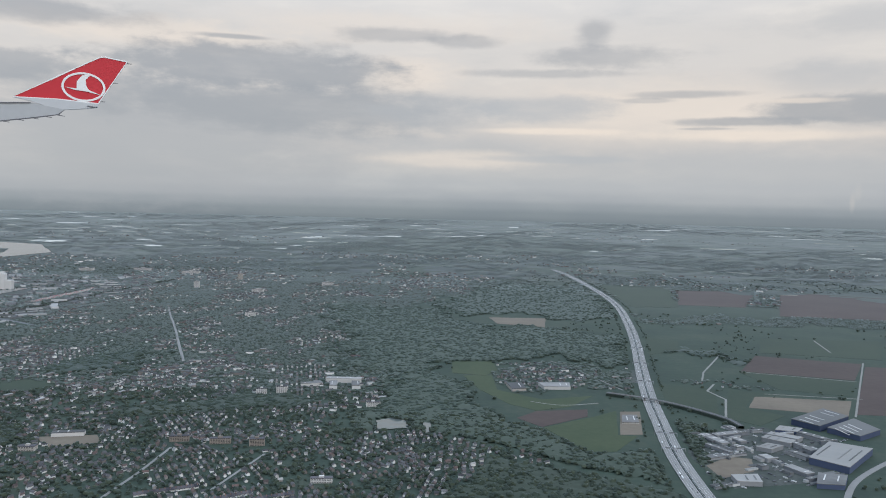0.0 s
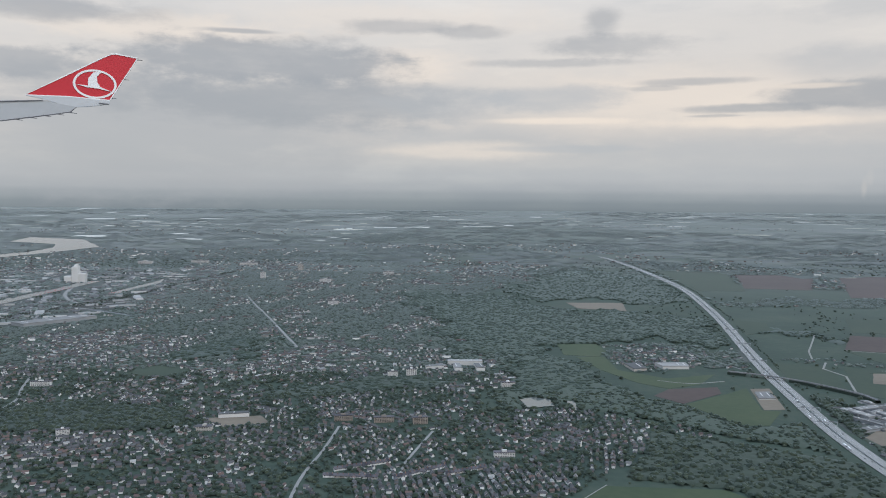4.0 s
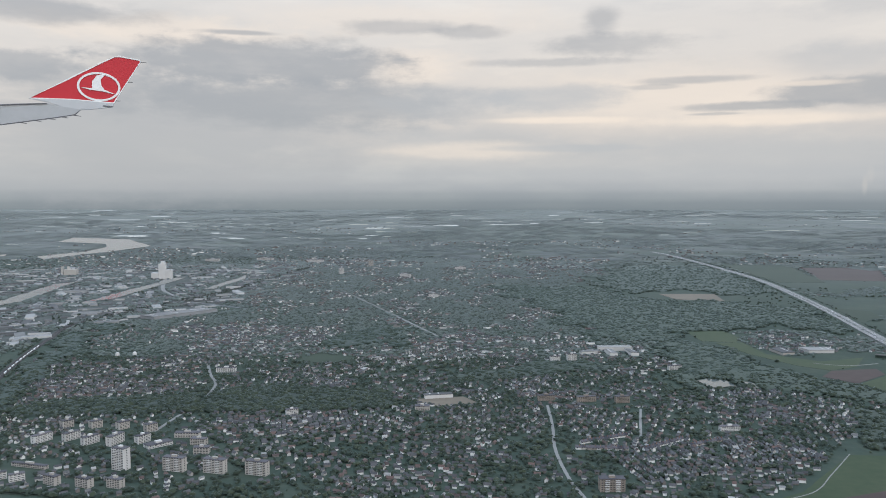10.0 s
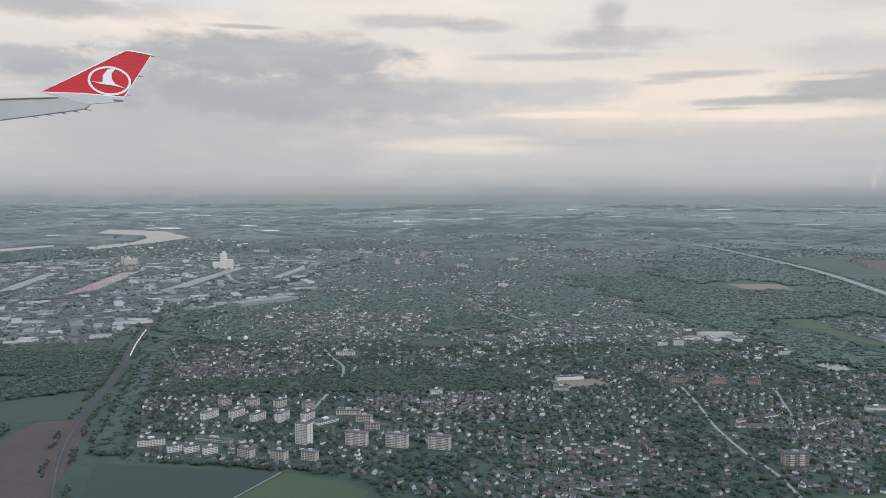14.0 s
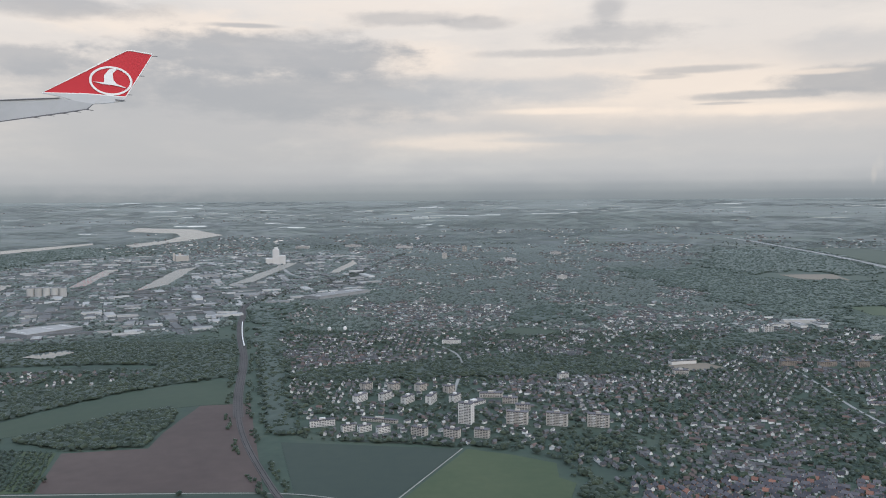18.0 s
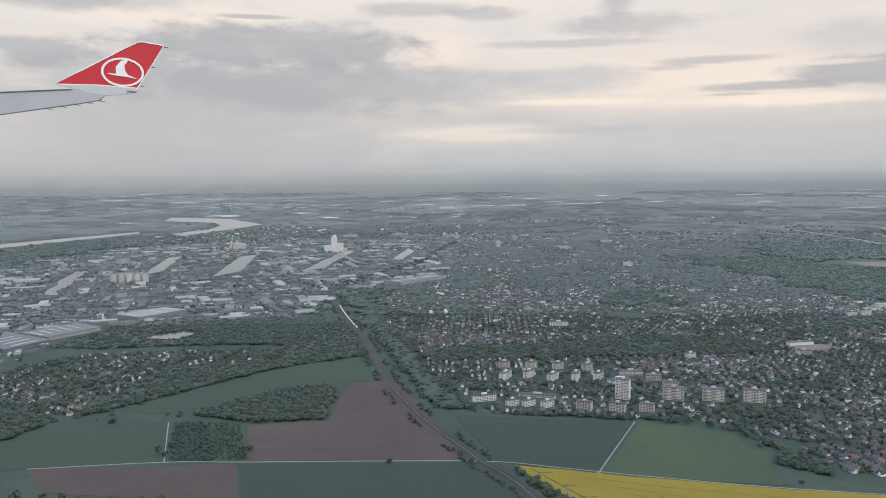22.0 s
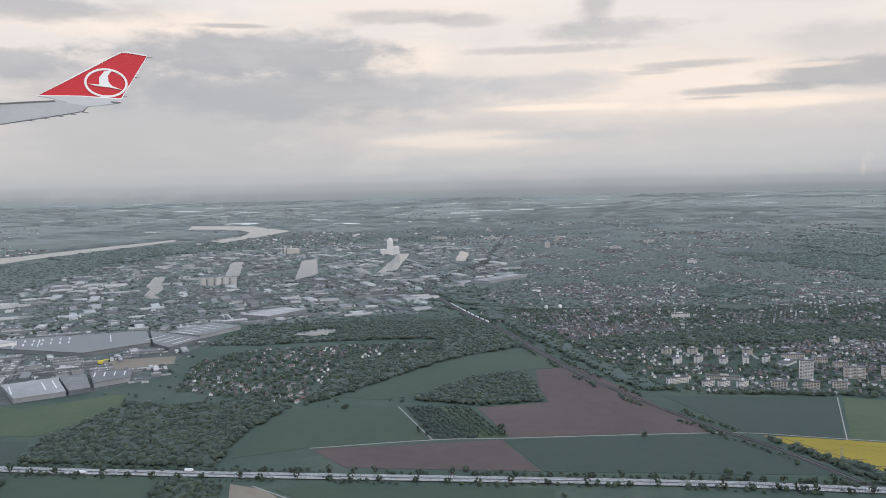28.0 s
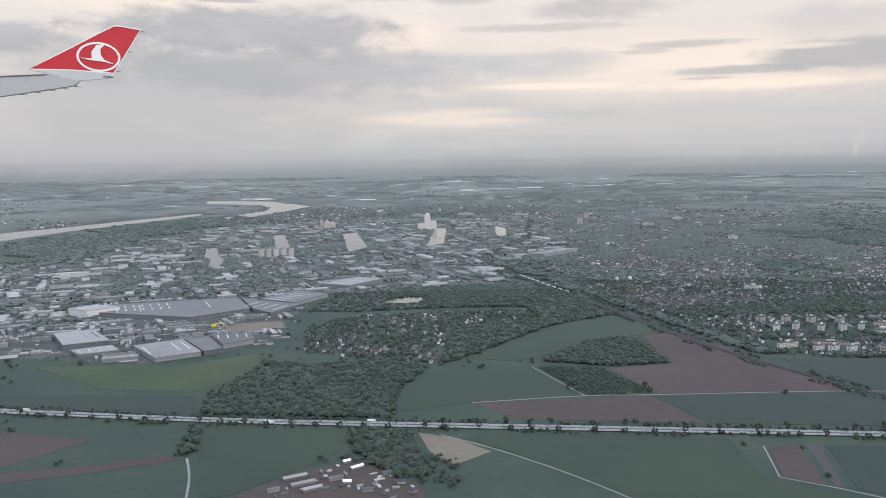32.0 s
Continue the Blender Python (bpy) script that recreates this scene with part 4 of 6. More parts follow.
HALLS = [
    # outline, height, roof, wall, label
    ([(-162.6, 68.1), (-158.9, 70.1), (-154.4, 64.2), (-158.5, 61.9)], 0.6, "roof_pale", "hall_wall", "large warehouse with a pale grey flat roof"),
    ([(-150.9, 61.9), (-146.6, 65), (-142.6, 58.9), (-146.4, 56.2)], 0.45, "roof_hall", "hall_wall", "long warehouse with pale roof lights"),
    ([(-146.4, 65.1), (-144.2, 66.6), (-140.8, 60.4), (-142.4, 59.1)], 0.45, "roof_hall", "hall_wall", "long narrow warehouse with a grey roof"),
    ([(-144, 67.2), (-139.8, 68.2), (-138.5, 64.6), (-141.2, 62)], 0.5, "roof_hall", "hall_wall", "grey warehouse beside a yard"),
    ([(-157, 60.4), (-153.6, 62.8), (-151.8, 60.4), (-155.2, 58.4)], 0.35, "roof_hall", "hall_wall", "small grey workshop hall beside a yard"),
    ([(-165.6, 87.8), (-148.1, 93.4), (-144, 84.4), (-150, 78.2), (-163.9, 82.2)], 0.45, "roof_blue", "hall_wall", "huge dark grey factory hall"),
    ([(-147.4, 93.2), (-137.8, 87.2), (-140.3, 81), (-143.4, 84)], 0.42, "roof_blue", "hall_wall", "wide grey factory hall with skylights"),
    ([(-168, 83), (-165.5, 86), (-161.5, 84), (-164.6, 81)], 0.9, "roof_hall", "panel_pale", "pale office block beside the factory"),
    ([(41.2, 90.1), (44.8, 87.8), (39.1, 81.1), (36.4, 84.1)], 0.7, "roof_pale", "hall_wall_blue", "large shed with a pale roof and dark blue walls"),
    ([(41, 99.6), (47.4, 105.3), (48.9, 101.6), (43.1, 96.6)], 0.7, "roof_blue", "hall_wall_blue", "dark blue warehouse with a grey-green roof"),
    ([(43.9, 96.4), (49.2, 100.9), (49.9, 96), (46.1, 93)], 0.6, "roof_blue", "hall_wall_blue", "dark blue warehouse with a grey roof"),
    ([(36.6, 94.6), (39.4, 92.6), (38.4, 91.6), (35.7, 93.6)], 0.42, "roof_pale", "hall_wall", "white-roofed twin shed with grey walls"),
    ([(35.5, 93.2), (38.1, 91.3), (36.9, 89.9), (34.5, 92)], 0.42, "roof_pale", "hall_wall", "white-roofed twin shed with grey walls"),
    ([(38.7, 97.4), (41, 96.4), (39.7, 94.8), (37.4, 95.5)], 0.42, "roof_pale", "hall_wall_blue", "pale-roofed storage hall with dark walls"),
    ([(34.4, 90), (35.8, 89.1), (33.9, 87.5), (32.6, 88.4)], 0.4, "roof_pale", "hall_wall", "small pale shed beside a yard"),
    ([(26.6, 78.8), (29.3, 79.2), (28.9, 76.8), (26.6, 76.9)], 0.4, "roof_pale", "hall_wall", "white-roofed shed beside bare ground"),
    ([(35.5, 80), (38.1, 79.4), (36.4, 76.4), (33.9, 76.7)], 0.45, "roof_hall", "hall_wall_blue", "grey-roofed workshop hall with blue walls"),
    ([(-21.8, 114.2), (-19, 115.2), (-18.7, 114.2), (-21.6, 113.2)], 0.4, "roof_blue", "panel_pale", "white flat-roofed institute wing among trees"),
    ([(-18.6, 117.4), (-13.6, 117.6), (-13.5, 116.4), (-18.6, 116.2)], 0.6, "roof_hall", "panel_pale", "long white flat-roofed institute building among trees"),
    ([(-17.8, 115.6), (-16.8, 115.6), (-16.4, 112.4), (-17.5, 112.4)], 0.45, "roof_hall", "panel_pale", "white flat-roofed institute wing among trees"),
    ([(-14.8, 115.8), (-13.7, 115.8), (-13.2, 112.8), (-14.4, 112.8)], 0.45, "roof_blue", "panel_pale", "white flat-roofed institute wing among trees"),
    ([(20.8, 101.6), (22.7, 101.8), (22.2, 98.3), (20.1, 98.1)], 0.12, "roof_hall", "panel_pale", "low white-covered bed on a sandy plot"),
    ([(7.4, 117.4), (9.6, 118.2), (10, 114.2), (8, 113.6)], 0.35, "roof_flat", "panel_tan", "village school with a pale flat roof"),
    ([(12, 118), (16.6, 118.4), (16.4, 115.6), (12.6, 115.4)], 0.4, "roof_hall", "panel_pale", "white village hall with flat roof"),
    ([(-101.2, 147.6), (-92.6, 158.6), (-89, 156.6), (-97.6, 145.4)], 0.55, "roof_hall", "hall_wall", "long pale-roofed depot beside the railway"),
    ([(-138, 106.4), (-133, 113.6), (-128.4, 111.2), (-133.2, 104)], 0.55, "roof_hall", "hall_wall", "wide pale-roofed depot near the railway"),
    ([(-144.4, 91.6), (-140.4, 99.4), (-135.2, 96), (-138.8, 88.6)], 0.5, "roof_blue", "hall_wall", "grey depot hall beside the factory"),
    ([(-43.6, 87.4), (-40.4, 88.2), (-40.2, 87.3), (-43.4, 86.5)], 0.4, "roof_flat", "panel_pale", "low school building with flat roof"),
]


TERRACES = [
    # x, y, houses, turn, step, model
    (-25.5, 71.2, 12, 28, 0.46, 0), (-26.2, 68.2, 10, -4, 0.48, 1), (-20.2, 69.7, 12, 37, 0.47, 0), (-16.1, 70.2, 9, 29, 0.46, 1), (-42.9, 52.4, 8, 17, 0.42, 0),
]


def clear_of_blocks(x, y):
    hit = np.zeros(np.shape(x), bool)
    for tx0, ty0, n0, turn0, step0, _ in TERRACES:
        u, v = math.cos(radians(turn0)) * n0 * step0 / 2, math.sin(radians(turn0)) * n0 * step0 / 2
        hit |= near_line([(tx0 - u, ty0 - v), (tx0 + u, ty0 + v)], x, y, 0.42)
    for bx, by, l, d, *_ in SLABS:
        hit |= np.hypot(x - bx, y - by) < l / 2 + 0.55
    for pts, *_ in HALLS:
        cx, cy = sum(p[0] for p in pts) / len(pts), sum(p[1] for p in pts) / len(pts)
        hit |= inside([(cx + (px - cx) * 1.25, cy + (py - cy) * 1.25) for px, py in pts], x, y)
    return ~hit


def town_plots():
    out = []
    for outline, row, gap, keep in TOWNS:
        xs, ys = [p[0] for p in outline], [p[1] for p in outline]
        for (cx, cy), a, q in zip(districts, turns, tight):
            if not (min(xs) - 15 < cx < max(xs) + 15 and min(ys) - 15 < cy < max(ys) + 15):
                continue
            g = gap * (0.7 if q < 0.3 else 1.0 + 0.5 * q)
            u, v = np.meshgrid(np.arange(-14, 14, g), np.arange(-14, 14, row))
            u, v = u.ravel(), v.ravel()
            side = np.where(np.arange(u.size) % 2 == 0, 0.5, -0.5)
            u = u + rng.normal(0, 0.04, u.size)
            v = v + side * row * 0.55 + rng.normal(0, 0.04, u.size)
            x, y = cx + u * math.cos(a) - v * math.sin(a), cy + u * math.sin(a) + v * math.cos(a)
            d = np.hypot(x[:, None] - districts[:, 0], y[:, None] - districts[:, 1])
            mine = (districts[d.argmin(1)] == (cx, cy)).all(1) & inside(outline, x, y) & (rng.random(u.size) < keep * np.interp(y, [60, 80, 110, 160, 240], [1.0, 0.95, 0.75, 0.5, 0.42]) * np.interp(np.sin(x * 0.21 + 2 * np.sin(y * 0.09)) + np.sin(y * 0.13 + x * 0.05), [-1.2, 0.2], [0.45, 1.0]))
            for k in np.nonzero(mine)[0]:
                out.append((x[k], y[k], a + (math.pi / 2 if rng.random() < 0.18 else 0) + rng.normal(0, 0.05)))
    return np.array(out)


plots = town_plots()
def greenery(x, y):
    """Above zero where parks and old gardens crowd out the houses; the patches widen away from the old centre."""
    out = []
    for a, b in zip(x, y):
        near_patch = noise.noise((a * 0.28, b * 0.17, 4.0)) + 0.5 * noise.noise((a * 0.7, b * 0.5, 9.0))
        wide_patch = 0.9 * noise.noise((a * 0.11, b * 0.05, 2.0)) + 0.55 * noise.noise((a * 0.35, b * 0.14, 7.0)) + 0.12
        f = min(max((b - 100) / 50, 0), 1)
        out.append(near_patch * (1 - f) + wide_patch * f)
    return np.array(out)


ok = (greenery(plots[:, 0], plots[:, 1]) < np.interp(plots[:, 1], [90, 140], [0.34, 0.06])) & ~blocked(plots[:, 0], plots[:, 1]) & ~in_woods(plots[:, 0], plots[:, 1]) & clear_of_blocks(plots[:, 0], plots[:, 1])
plots = plots[ok]
plots = plots[np.argsort(plots[:, 1] + 0.15 * np.abs(plots[:, 0] + 40))]
NEAR = 300


def gable(l, d, h, r):
    """Vertices of a gabled block: eaves at h, ridge at h + r, along x."""
    return [(-l, -d, 0), (l, -d, 0), (l, d, 0), (-l, d, 0), (-l, -d, h), (l, -d, h), (l, d, h), (-l, d, h), (-l, 0, h + r), (l, 0, h + r)]


WALL_FACES = [(0, 1, 5, 4), (2, 3, 7, 6), (1, 2, 6, 9, 5), (3, 0, 4, 8, 7)]


def house_model(l, d, h, r, wall, roof, label):
    ob = thing("house", Matrix(), label, "house", "houses of the town")
    wall_part = mesh_object("wall", gable(l, d, h, r), WALL_FACES, [wall], parent=ob)
    bm, e, t = bmesh.new(), 0.05, 0.03
    k = r / d
    for s in (-1, 1):
        a = [bm.verts.new(p) for p in ((-l - e, 0, h + r + t), (l + e, 0, h + r + t), (l + e, s * (d + e), h - e * k + t), (-l - e, s * (d + e), h - e * k + t))]
        b = [bm.verts.new((v.co.x, v.co.y, v.co.z - t)) for v in a]
        bm.faces.new(a)
        bm.faces.new(b[::-1])
        for i in range(4):
            bm.faces.new((a[i], b[i], b[(i + 1) % 4], a[(i + 1) % 4]))
    bmesh.ops.recalc_face_normals(bm, faces=bm.faces)
    roof_part = part("roof", bm, roof, ob)
    part("chimney", boxed(l * 0.3, l * 0.3 + 0.05, -0.1, -0.04, h + r * 0.5, h + r + 0.08), "brick", roof_part)
    for s in (-1, 1):
        for x in (s * l * 0.4,):
            part("window", boxed(x - 0.04, x + 0.04, s * d - 0.012, s * d + 0.006, h * 0.5, h * 0.5 + 0.08), "window_dark", wall_part)
    return ob


MODELS = [
    house_model(0.211, 0.164, 0.218, 0.156, "wall_white", "roof_slate", "white rendered house with a dark pitched roof"),
    house_model(0.242, 0.179, 0.234, 0.140, "wall_house", "roof_slate", "pale rendered house with a grey pitched roof"),
    house_model(0.195, 0.172, 0.211, 0.156, "wall_house", "roof_red", "white house with a red tiled roof"),
    house_model(0.218, 0.172, 0.218, 0.164, "brick", "roof_red", "brick house with a reddish-brown tiled roof"),
    house_model(0.234, 0.164, 0.226, 0.148, "brick", "roof_slate", "brick house with a dark slate roof"),
]
BRICK_AREA = [(-28, 53), (-21.6, 62.6), (-16.7, 66.6), (-7, 68), (-10, 61), (-17.7, 55.5), (-22.7, 51.8)]
used = [False] * len(MODELS)
for x, y, a in plots[:NEAR]:
    brick_part = inside(BRICK_AREA, x, y)
    i = int(rng.choice([2, 3, 3, 4])) if brick_part else int(rng.choice([0, 0, 1, 1, 0, 4, 1, 2]))
    m = pose(x, y, 0, 0, 0, math.degrees(a))
    if used[i]:
        copy_thing(MODELS[i], m)
    else:
        MODELS[i].matrix_basis, used[i] = m, True


def terrace(cx, cy, count, turn, step, model):
    """A row of joined houses along one street."""
    a = math.radians(turn)
    for k in range(count):
        u = (k - (count - 1) / 2) * step
        m = pose(cx + u * math.cos(a), cy + u * math.sin(a) + 0.04 * (k % 2), 0, 0, 0, turn)
        tagged(copy_thing(MODELS[model], m), "white terraced house with a dark roof", group="terraced houses")


for row in TERRACES:
    terrace(*row)


def far_houses(rows, name, label, scale=1.0):
    verts, faces, index = [], [], []
    for x, y, a in rows:
        l, d, h, r = rng.uniform(0.13, 0.29) * scale, rng.uniform(0.11, 0.17) * scale, rng.uniform(0.14, 0.25) * scale, rng.uniform(0.08, 0.15) * scale
        q = rng.random()
        if q > 0.88 and y > 100:
            l, d, h, r = l * 2.3, d * 1.5, h * 1.4, 0.02
        c, s, n = math.cos(a), math.sin(a), len(verts)
        verts += [(x + px * c - py * s, y + px * s + py * c, pz) for px, py, pz in gable(l, d, h, r)]
        e = 0.04
        k = r / d
        verts += [(x + px * c - py * s, y + px * s + py * c, pz) for px, py, pz in
                  ((-l - e, 0, h + r + .02), (l + e, 0, h + r + .02), (l + e, d + e, h - e * k + .02), (-l - e, d + e, h - e * k + .02), (l + e, -d - e, h - e * k + .02), (-l - e, -d - e, h - e * k + .02))]
        faces += [tuple(n + i for i in f) for f in WALL_FACES] + [(n + 10, n + 11, n + 12, n + 13), (n + 11, n + 10, n + 15, n + 14)]
        roof = 1 if q < 0.70 else 2 if q < 0.86 else 3
        index += [0] * 4 + [roof] * 2
    ob = mesh_object(name, verts, faces, ["wall_pale", "roof_dark", "roof_tile_far", "roof_flat"], index)
    return tagged(ob, label, "houses", kind="stuff")


far_houses(plots[NEAR:], "houses", "dense rows of pale houses with dark and reddish roofs")


# ---- apartment blocks and halls ----
def slab(x, y, l, d, storeys, turn, colour):
    h = storeys * 0.145
    tone = {"panel_pale": "white concrete", "panel_tan": "beige concrete", "panel_brown": "brownish concrete"}[colour]
    size = "tall" if storeys > 9 else "long" if l > 1.7 else "low" if storeys < 5 else "mid-rise"
    ob = thing("apartment_block", pose(x, y, 0, 0, 0, turn), f"{size} {tone} apartment block with bands of dark windows", "building", "apartment blocks")
    wall_part = part("wall", boxed(-l / 2, l / 2, -d / 2, d / 2, 0, h), colour, ob)
    roof_part = part("roof", boxed(-l / 2 - 0.02, l / 2 + 0.02, -d / 2 - 0.02, d / 2 + 0.02, h, h + 0.05), "roof_slate", ob)
    part("roof_hut", boxed(-l * 0.12, l * 0.12, -d * 0.2, d * 0.2, h + 0.05, h + 0.2), colour, roof_part)
    for k in range(storeys):
        z = 0.05 + k * 0.145
        for q in (-1, 1):
            part("window_band", boxed(-l * 0.47, l * 0.47, q * d / 2 - 0.01, q * d / 2 + 0.006, z + 0.015, z + 0.07), "window_dark", wall_part)
            part("window", boxed(q * l / 2 - 0.01, q * l / 2 + 0.006, -0.06, 0.06, z + 0.015, z + 0.07), "window_dark", wall_part)
        if storeys > 6:
            part("balcony", boxed(-l * 0.3, -l * 0.12, -d / 2 - 0.08, -d / 2, z - 0.03, z + 0.03), "panel_pale", wall_part)
            part("balcony", boxed(l * 0.12, l * 0.3, -d / 2 - 0.08, -d / 2, z - 0.03, z + 0.03), "panel_pale", wall_part)
    # piers between the windows
    n = max(3, int(l / 0.25))
    for i in range(n + 1):
        for q in (-1, 1):
            u = -l * 0.47 + i * l * 0.94 / n
            part("pier", boxed(u - 0.035, u + 0.035, q * (d / 2 + 0.009) - 0.01, q * (d / 2 + 0.009) + 0.01, 0, h), colour, wall_part)


for row in SLABS:
    slab(*row)


def hall(pts, h, roof, wall, label, seed=0):
    cx, cy = sum(p[0] for p in pts) / len(pts), sum(p[1] for p in pts) / len(pts)
    local = [(x - cx, y - cy) for x, y in pts]
    ob = thing("warehouse", pose(cx, cy, 0), label, "building", "halls and warehouses")
    part("wall", prism(local, 0, h), wall, ob)
    roof_part = part("roof", prism([(x * 1.01, y * 1.01) for x, y in local], h, h + 0.06), roof, ob)
    rnd = random.Random(seed)
    (x0, y0), (x1, y1), (x2, y2) = local[0], local[1], local[2]
    ux, uy, vx, vy = x1 - x0, y1 - y0, x2 - x1, y2 - y1
    n = max(2, min(6, int(math.hypot(ux, uy) / 0.9)))
    for i in range(n):
        f = (i + 0.6) / (n + 0.2)
        a = (x0 + ux * f + vx * 0.2, y0 + uy * f + vy * 0.2)
        b = (a[0] + vx * 0.55, a[1] + vy * 0.55)
        if rnd.random() < 0.75:
            part("roof_light", strip([a, b], 0.12, h + 0.10, 0, 0.05), "panel_pale" if roof != "roof_pale" else "roof_hall", roof_part)
    if math.hypot(ux, uy) > 15:
        for i in range(7):
            for j in range(2):
                f, g = 0.10 + i * 0.06, 0.18 + j * 0.3
                a = (x0 + ux * f + vx * g, y0 + uy * f + vy * g)
                part("roof_light", strip([a, (a[0] + vx * 0.16, a[1] + vy * 0.16)], 0.20, h + 0.09, 0, 0.05), "panel_pale", roof_part)


for i, row in enumerate(HALLS):
    hall(*row, seed=i)


YARD_ROWS = []


def industry(count):
    """Flat-roofed halls on a loose grid, the nearer ones as things."""
    rows = []
    for outline, step in INDUSTRY:
        xs, ys = [p[0] for p in outline], [p[1] for p in outline]
        a = math.radians(24)
        u, v = np.meshgrid(np.arange(-90, 90, step), np.arange(-130, 130, step * 0.95))
        cx, cy = (min(xs) + max(xs)) / 2, (min(ys) + max(ys)) / 2
        u, v = u.ravel() + rng.normal(0, step * 0.12, u.size), v.ravel() + rng.normal(0, step * 0.12, u.size)
        x, y = cx + u * math.cos(a) - v * math.sin(a), cy + u * math.sin(a) + v * math.cos(a)
        for pts, _ in LAKES:
            x[near_line(pts + pts[:1], x, y, 1.9)] = 1e6
        good = inside(outline, x, y) & ~blocked(x, y, 1.2) & clear_of_blocks(x, y) & ~in_woods(x, y) & (rng.random(u.size) < 0.66)
        rows += [(x[k], y[k], a + rng.choice([0, math.pi / 2]) + rng.normal(0, 0.08), step) for k in np.nonzero(good)[0]]
    rows.sort(key=lambda r: r[1])
    verts, faces, index = [], [], []
    for n, (x, y, a, step) in enumerate(rows):
        l, d, h = step * rng.uniform(0.2, 0.85) ** 1.5 + 0.25, step * rng.uniform(0.06, 0.28), rng.uniform(0.18, 0.42)
        c, s = math.cos(a), math.sin(a)
        pts = [(x + px * c - py * s, y + px * s + py * c) for px, py in ((-l, -d), (l, -d), (l, d), (-l, d))]
        if n < count:
            roof = ["roof_hall", "roof_hall", "roof_blue"][n % 3]
            hall(pts, h, roof, "hall_wall", "flat-roofed grey industrial hall" if roof == "roof_blue" else "flat-roofed hall with a pale roof", n)
        else:
            k = len(verts)
            verts += [(px, py, 0) for px, py in pts] + [(px, py, h) for px, py in pts]
            faces += [(k, k + 1, k + 5, k + 4), (k + 1, k + 2, k + 6, k + 5), (k + 2, k + 3, k + 7, k + 6), (k + 3, k, k + 4, k + 7), (k + 4, k + 5, k + 6, k + 7)]
            index += [0] * 4 + [1]
        YARD_ROWS.append((x, y, l))
        # sheds and containers in the yard
        for _ in range(3):
            q, w = rng.uniform(0, 6.28), step * rng.uniform(0.35, 0.6)
            bx, by, bl, bd, bh = x + w * math.cos(q), y + w * math.sin(q), rng.uniform(0.12, 0.9), rng.uniform(0.08, 0.25), rng.uniform(0.08, 0.3)
            k = len(verts)
            pts = [(bx + px * c - py * s, by + px * s + py * c) for px, py in ((-bl, -bd), (bl, -bd), (bl, bd), (-bl, bd))]
            verts += [(px, py, 0) for px, py in pts] + [(px, py, bh) for px, py in pts]
            faces += [(k, k + 1, k + 5, k + 4), (k + 1, k + 2, k + 6, k + 5), (k + 2, k + 3, k + 7, k + 6), (k + 3, k, k + 4, k + 7), (k + 4, k + 5, k + 6, k + 7)]
            index += [0] * 4 + [1]
    tagged(mesh_object("sheds", verts, faces, ["shed_wall", "roof_flat"], index), "crowded flat-roofed sheds and yards of a harbour district", "sheds", kind="stuff")


industry(190)


def tower_group():
    """The tall white grain silo by the harbour, and round tanks."""
    ob = thing("silo_tower", pose(-124.6, 222, 0, 0, 0, 8), "tall pale stepped grain silo by the harbour", "silo")
    part("tower", boxed(-1.0, 0.8, -1.0, 1.0, 0, 4.4, bevel=0.05), "panel_pale", ob)
    part("low_block", boxed(-3.0, -1.0, -1.2, 1.2, 0, 1.8, bevel=0.05), "panel_pale", ob)
    part("side_block", boxed(0.8, 2.6, -1.0, 1.0, 0, 2.6, bevel=0.05), "panel_pale", ob)
    part("roof_cabin", boxed(-0.5, 0.5, -0.5, 0.5, 4.4, 5.0, bevel=0.04), "panel_pale", ob)
    ob = thing("grain_mill", pose(-156, 232, 0, 0, 0, 4) @ Matrix.Scale(0.6, 4), "pale grain mill with two slim towers", "building")
    part("block", boxed(-3, 3, -1.6, 1.6, 0, 3.0, bevel=0.05), "panel_tan", ob)
    for x in (-4.2, -1.2):
        part("tower", boxed(x - 0.5, x + 0.5, -0.5, 0.5, 0, 4.4, bevel=0.04), "panel_tan", ob)
    first = None
    for k in range(5):
        m = pose(-158.2 + k * 1.55, 150.2 + k * 0.3, 0)
        if first:
            copy_thing(first, m)
            continue
        first = thing("storage_silo", m, "pale round concrete storage silo", "silo", "row of round silos")
        bm = bmesh.new()
        bmesh.ops.create_cone(bm, cap_ends=True, segments=18, radius1=0.72, radius2=0.72, depth=1.9, matrix=Matrix.Translation((0, 0, 0.95)))
        part("drum", bm, "silo_concrete", first)
        bm = bmesh.new()
        bmesh.ops.create_cone(bm, cap_ends=True, segments=18, radius1=0.75, radius2=0.2, depth=0.2, matrix=Matrix.Translation((0, 0, 2.0)))
        part("cap", bm, "roof_flat", first)
    first = None
    for x, y in ((-89.5, 110.2), (-87.2, 110.8)):
        if first:
            copy_thing(first, pose(x, y, 0))
            continue
        first = thing("gas_dome", pose(x, y, 0), "small white domed tank among the trees", "tank", "white domes")
        bm = bmesh.new()
        bmesh.ops.create_uvsphere(bm, u_segments=16, v_segments=8, radius=0.3, matrix=Matrix.Translation((0, 0, 0.38)))
        part("dome", bm, "panel_pale", first)
        bm = bmesh.new()
        bmesh.ops.create_cone(bm, cap_ends=True, segments=16, radius1=0.3, radius2=0.3, depth=0.38, matrix=Matrix.Translation((0, 0, 0.19)))
        part("drum", bm, "panel_pale", first)


tower_group()


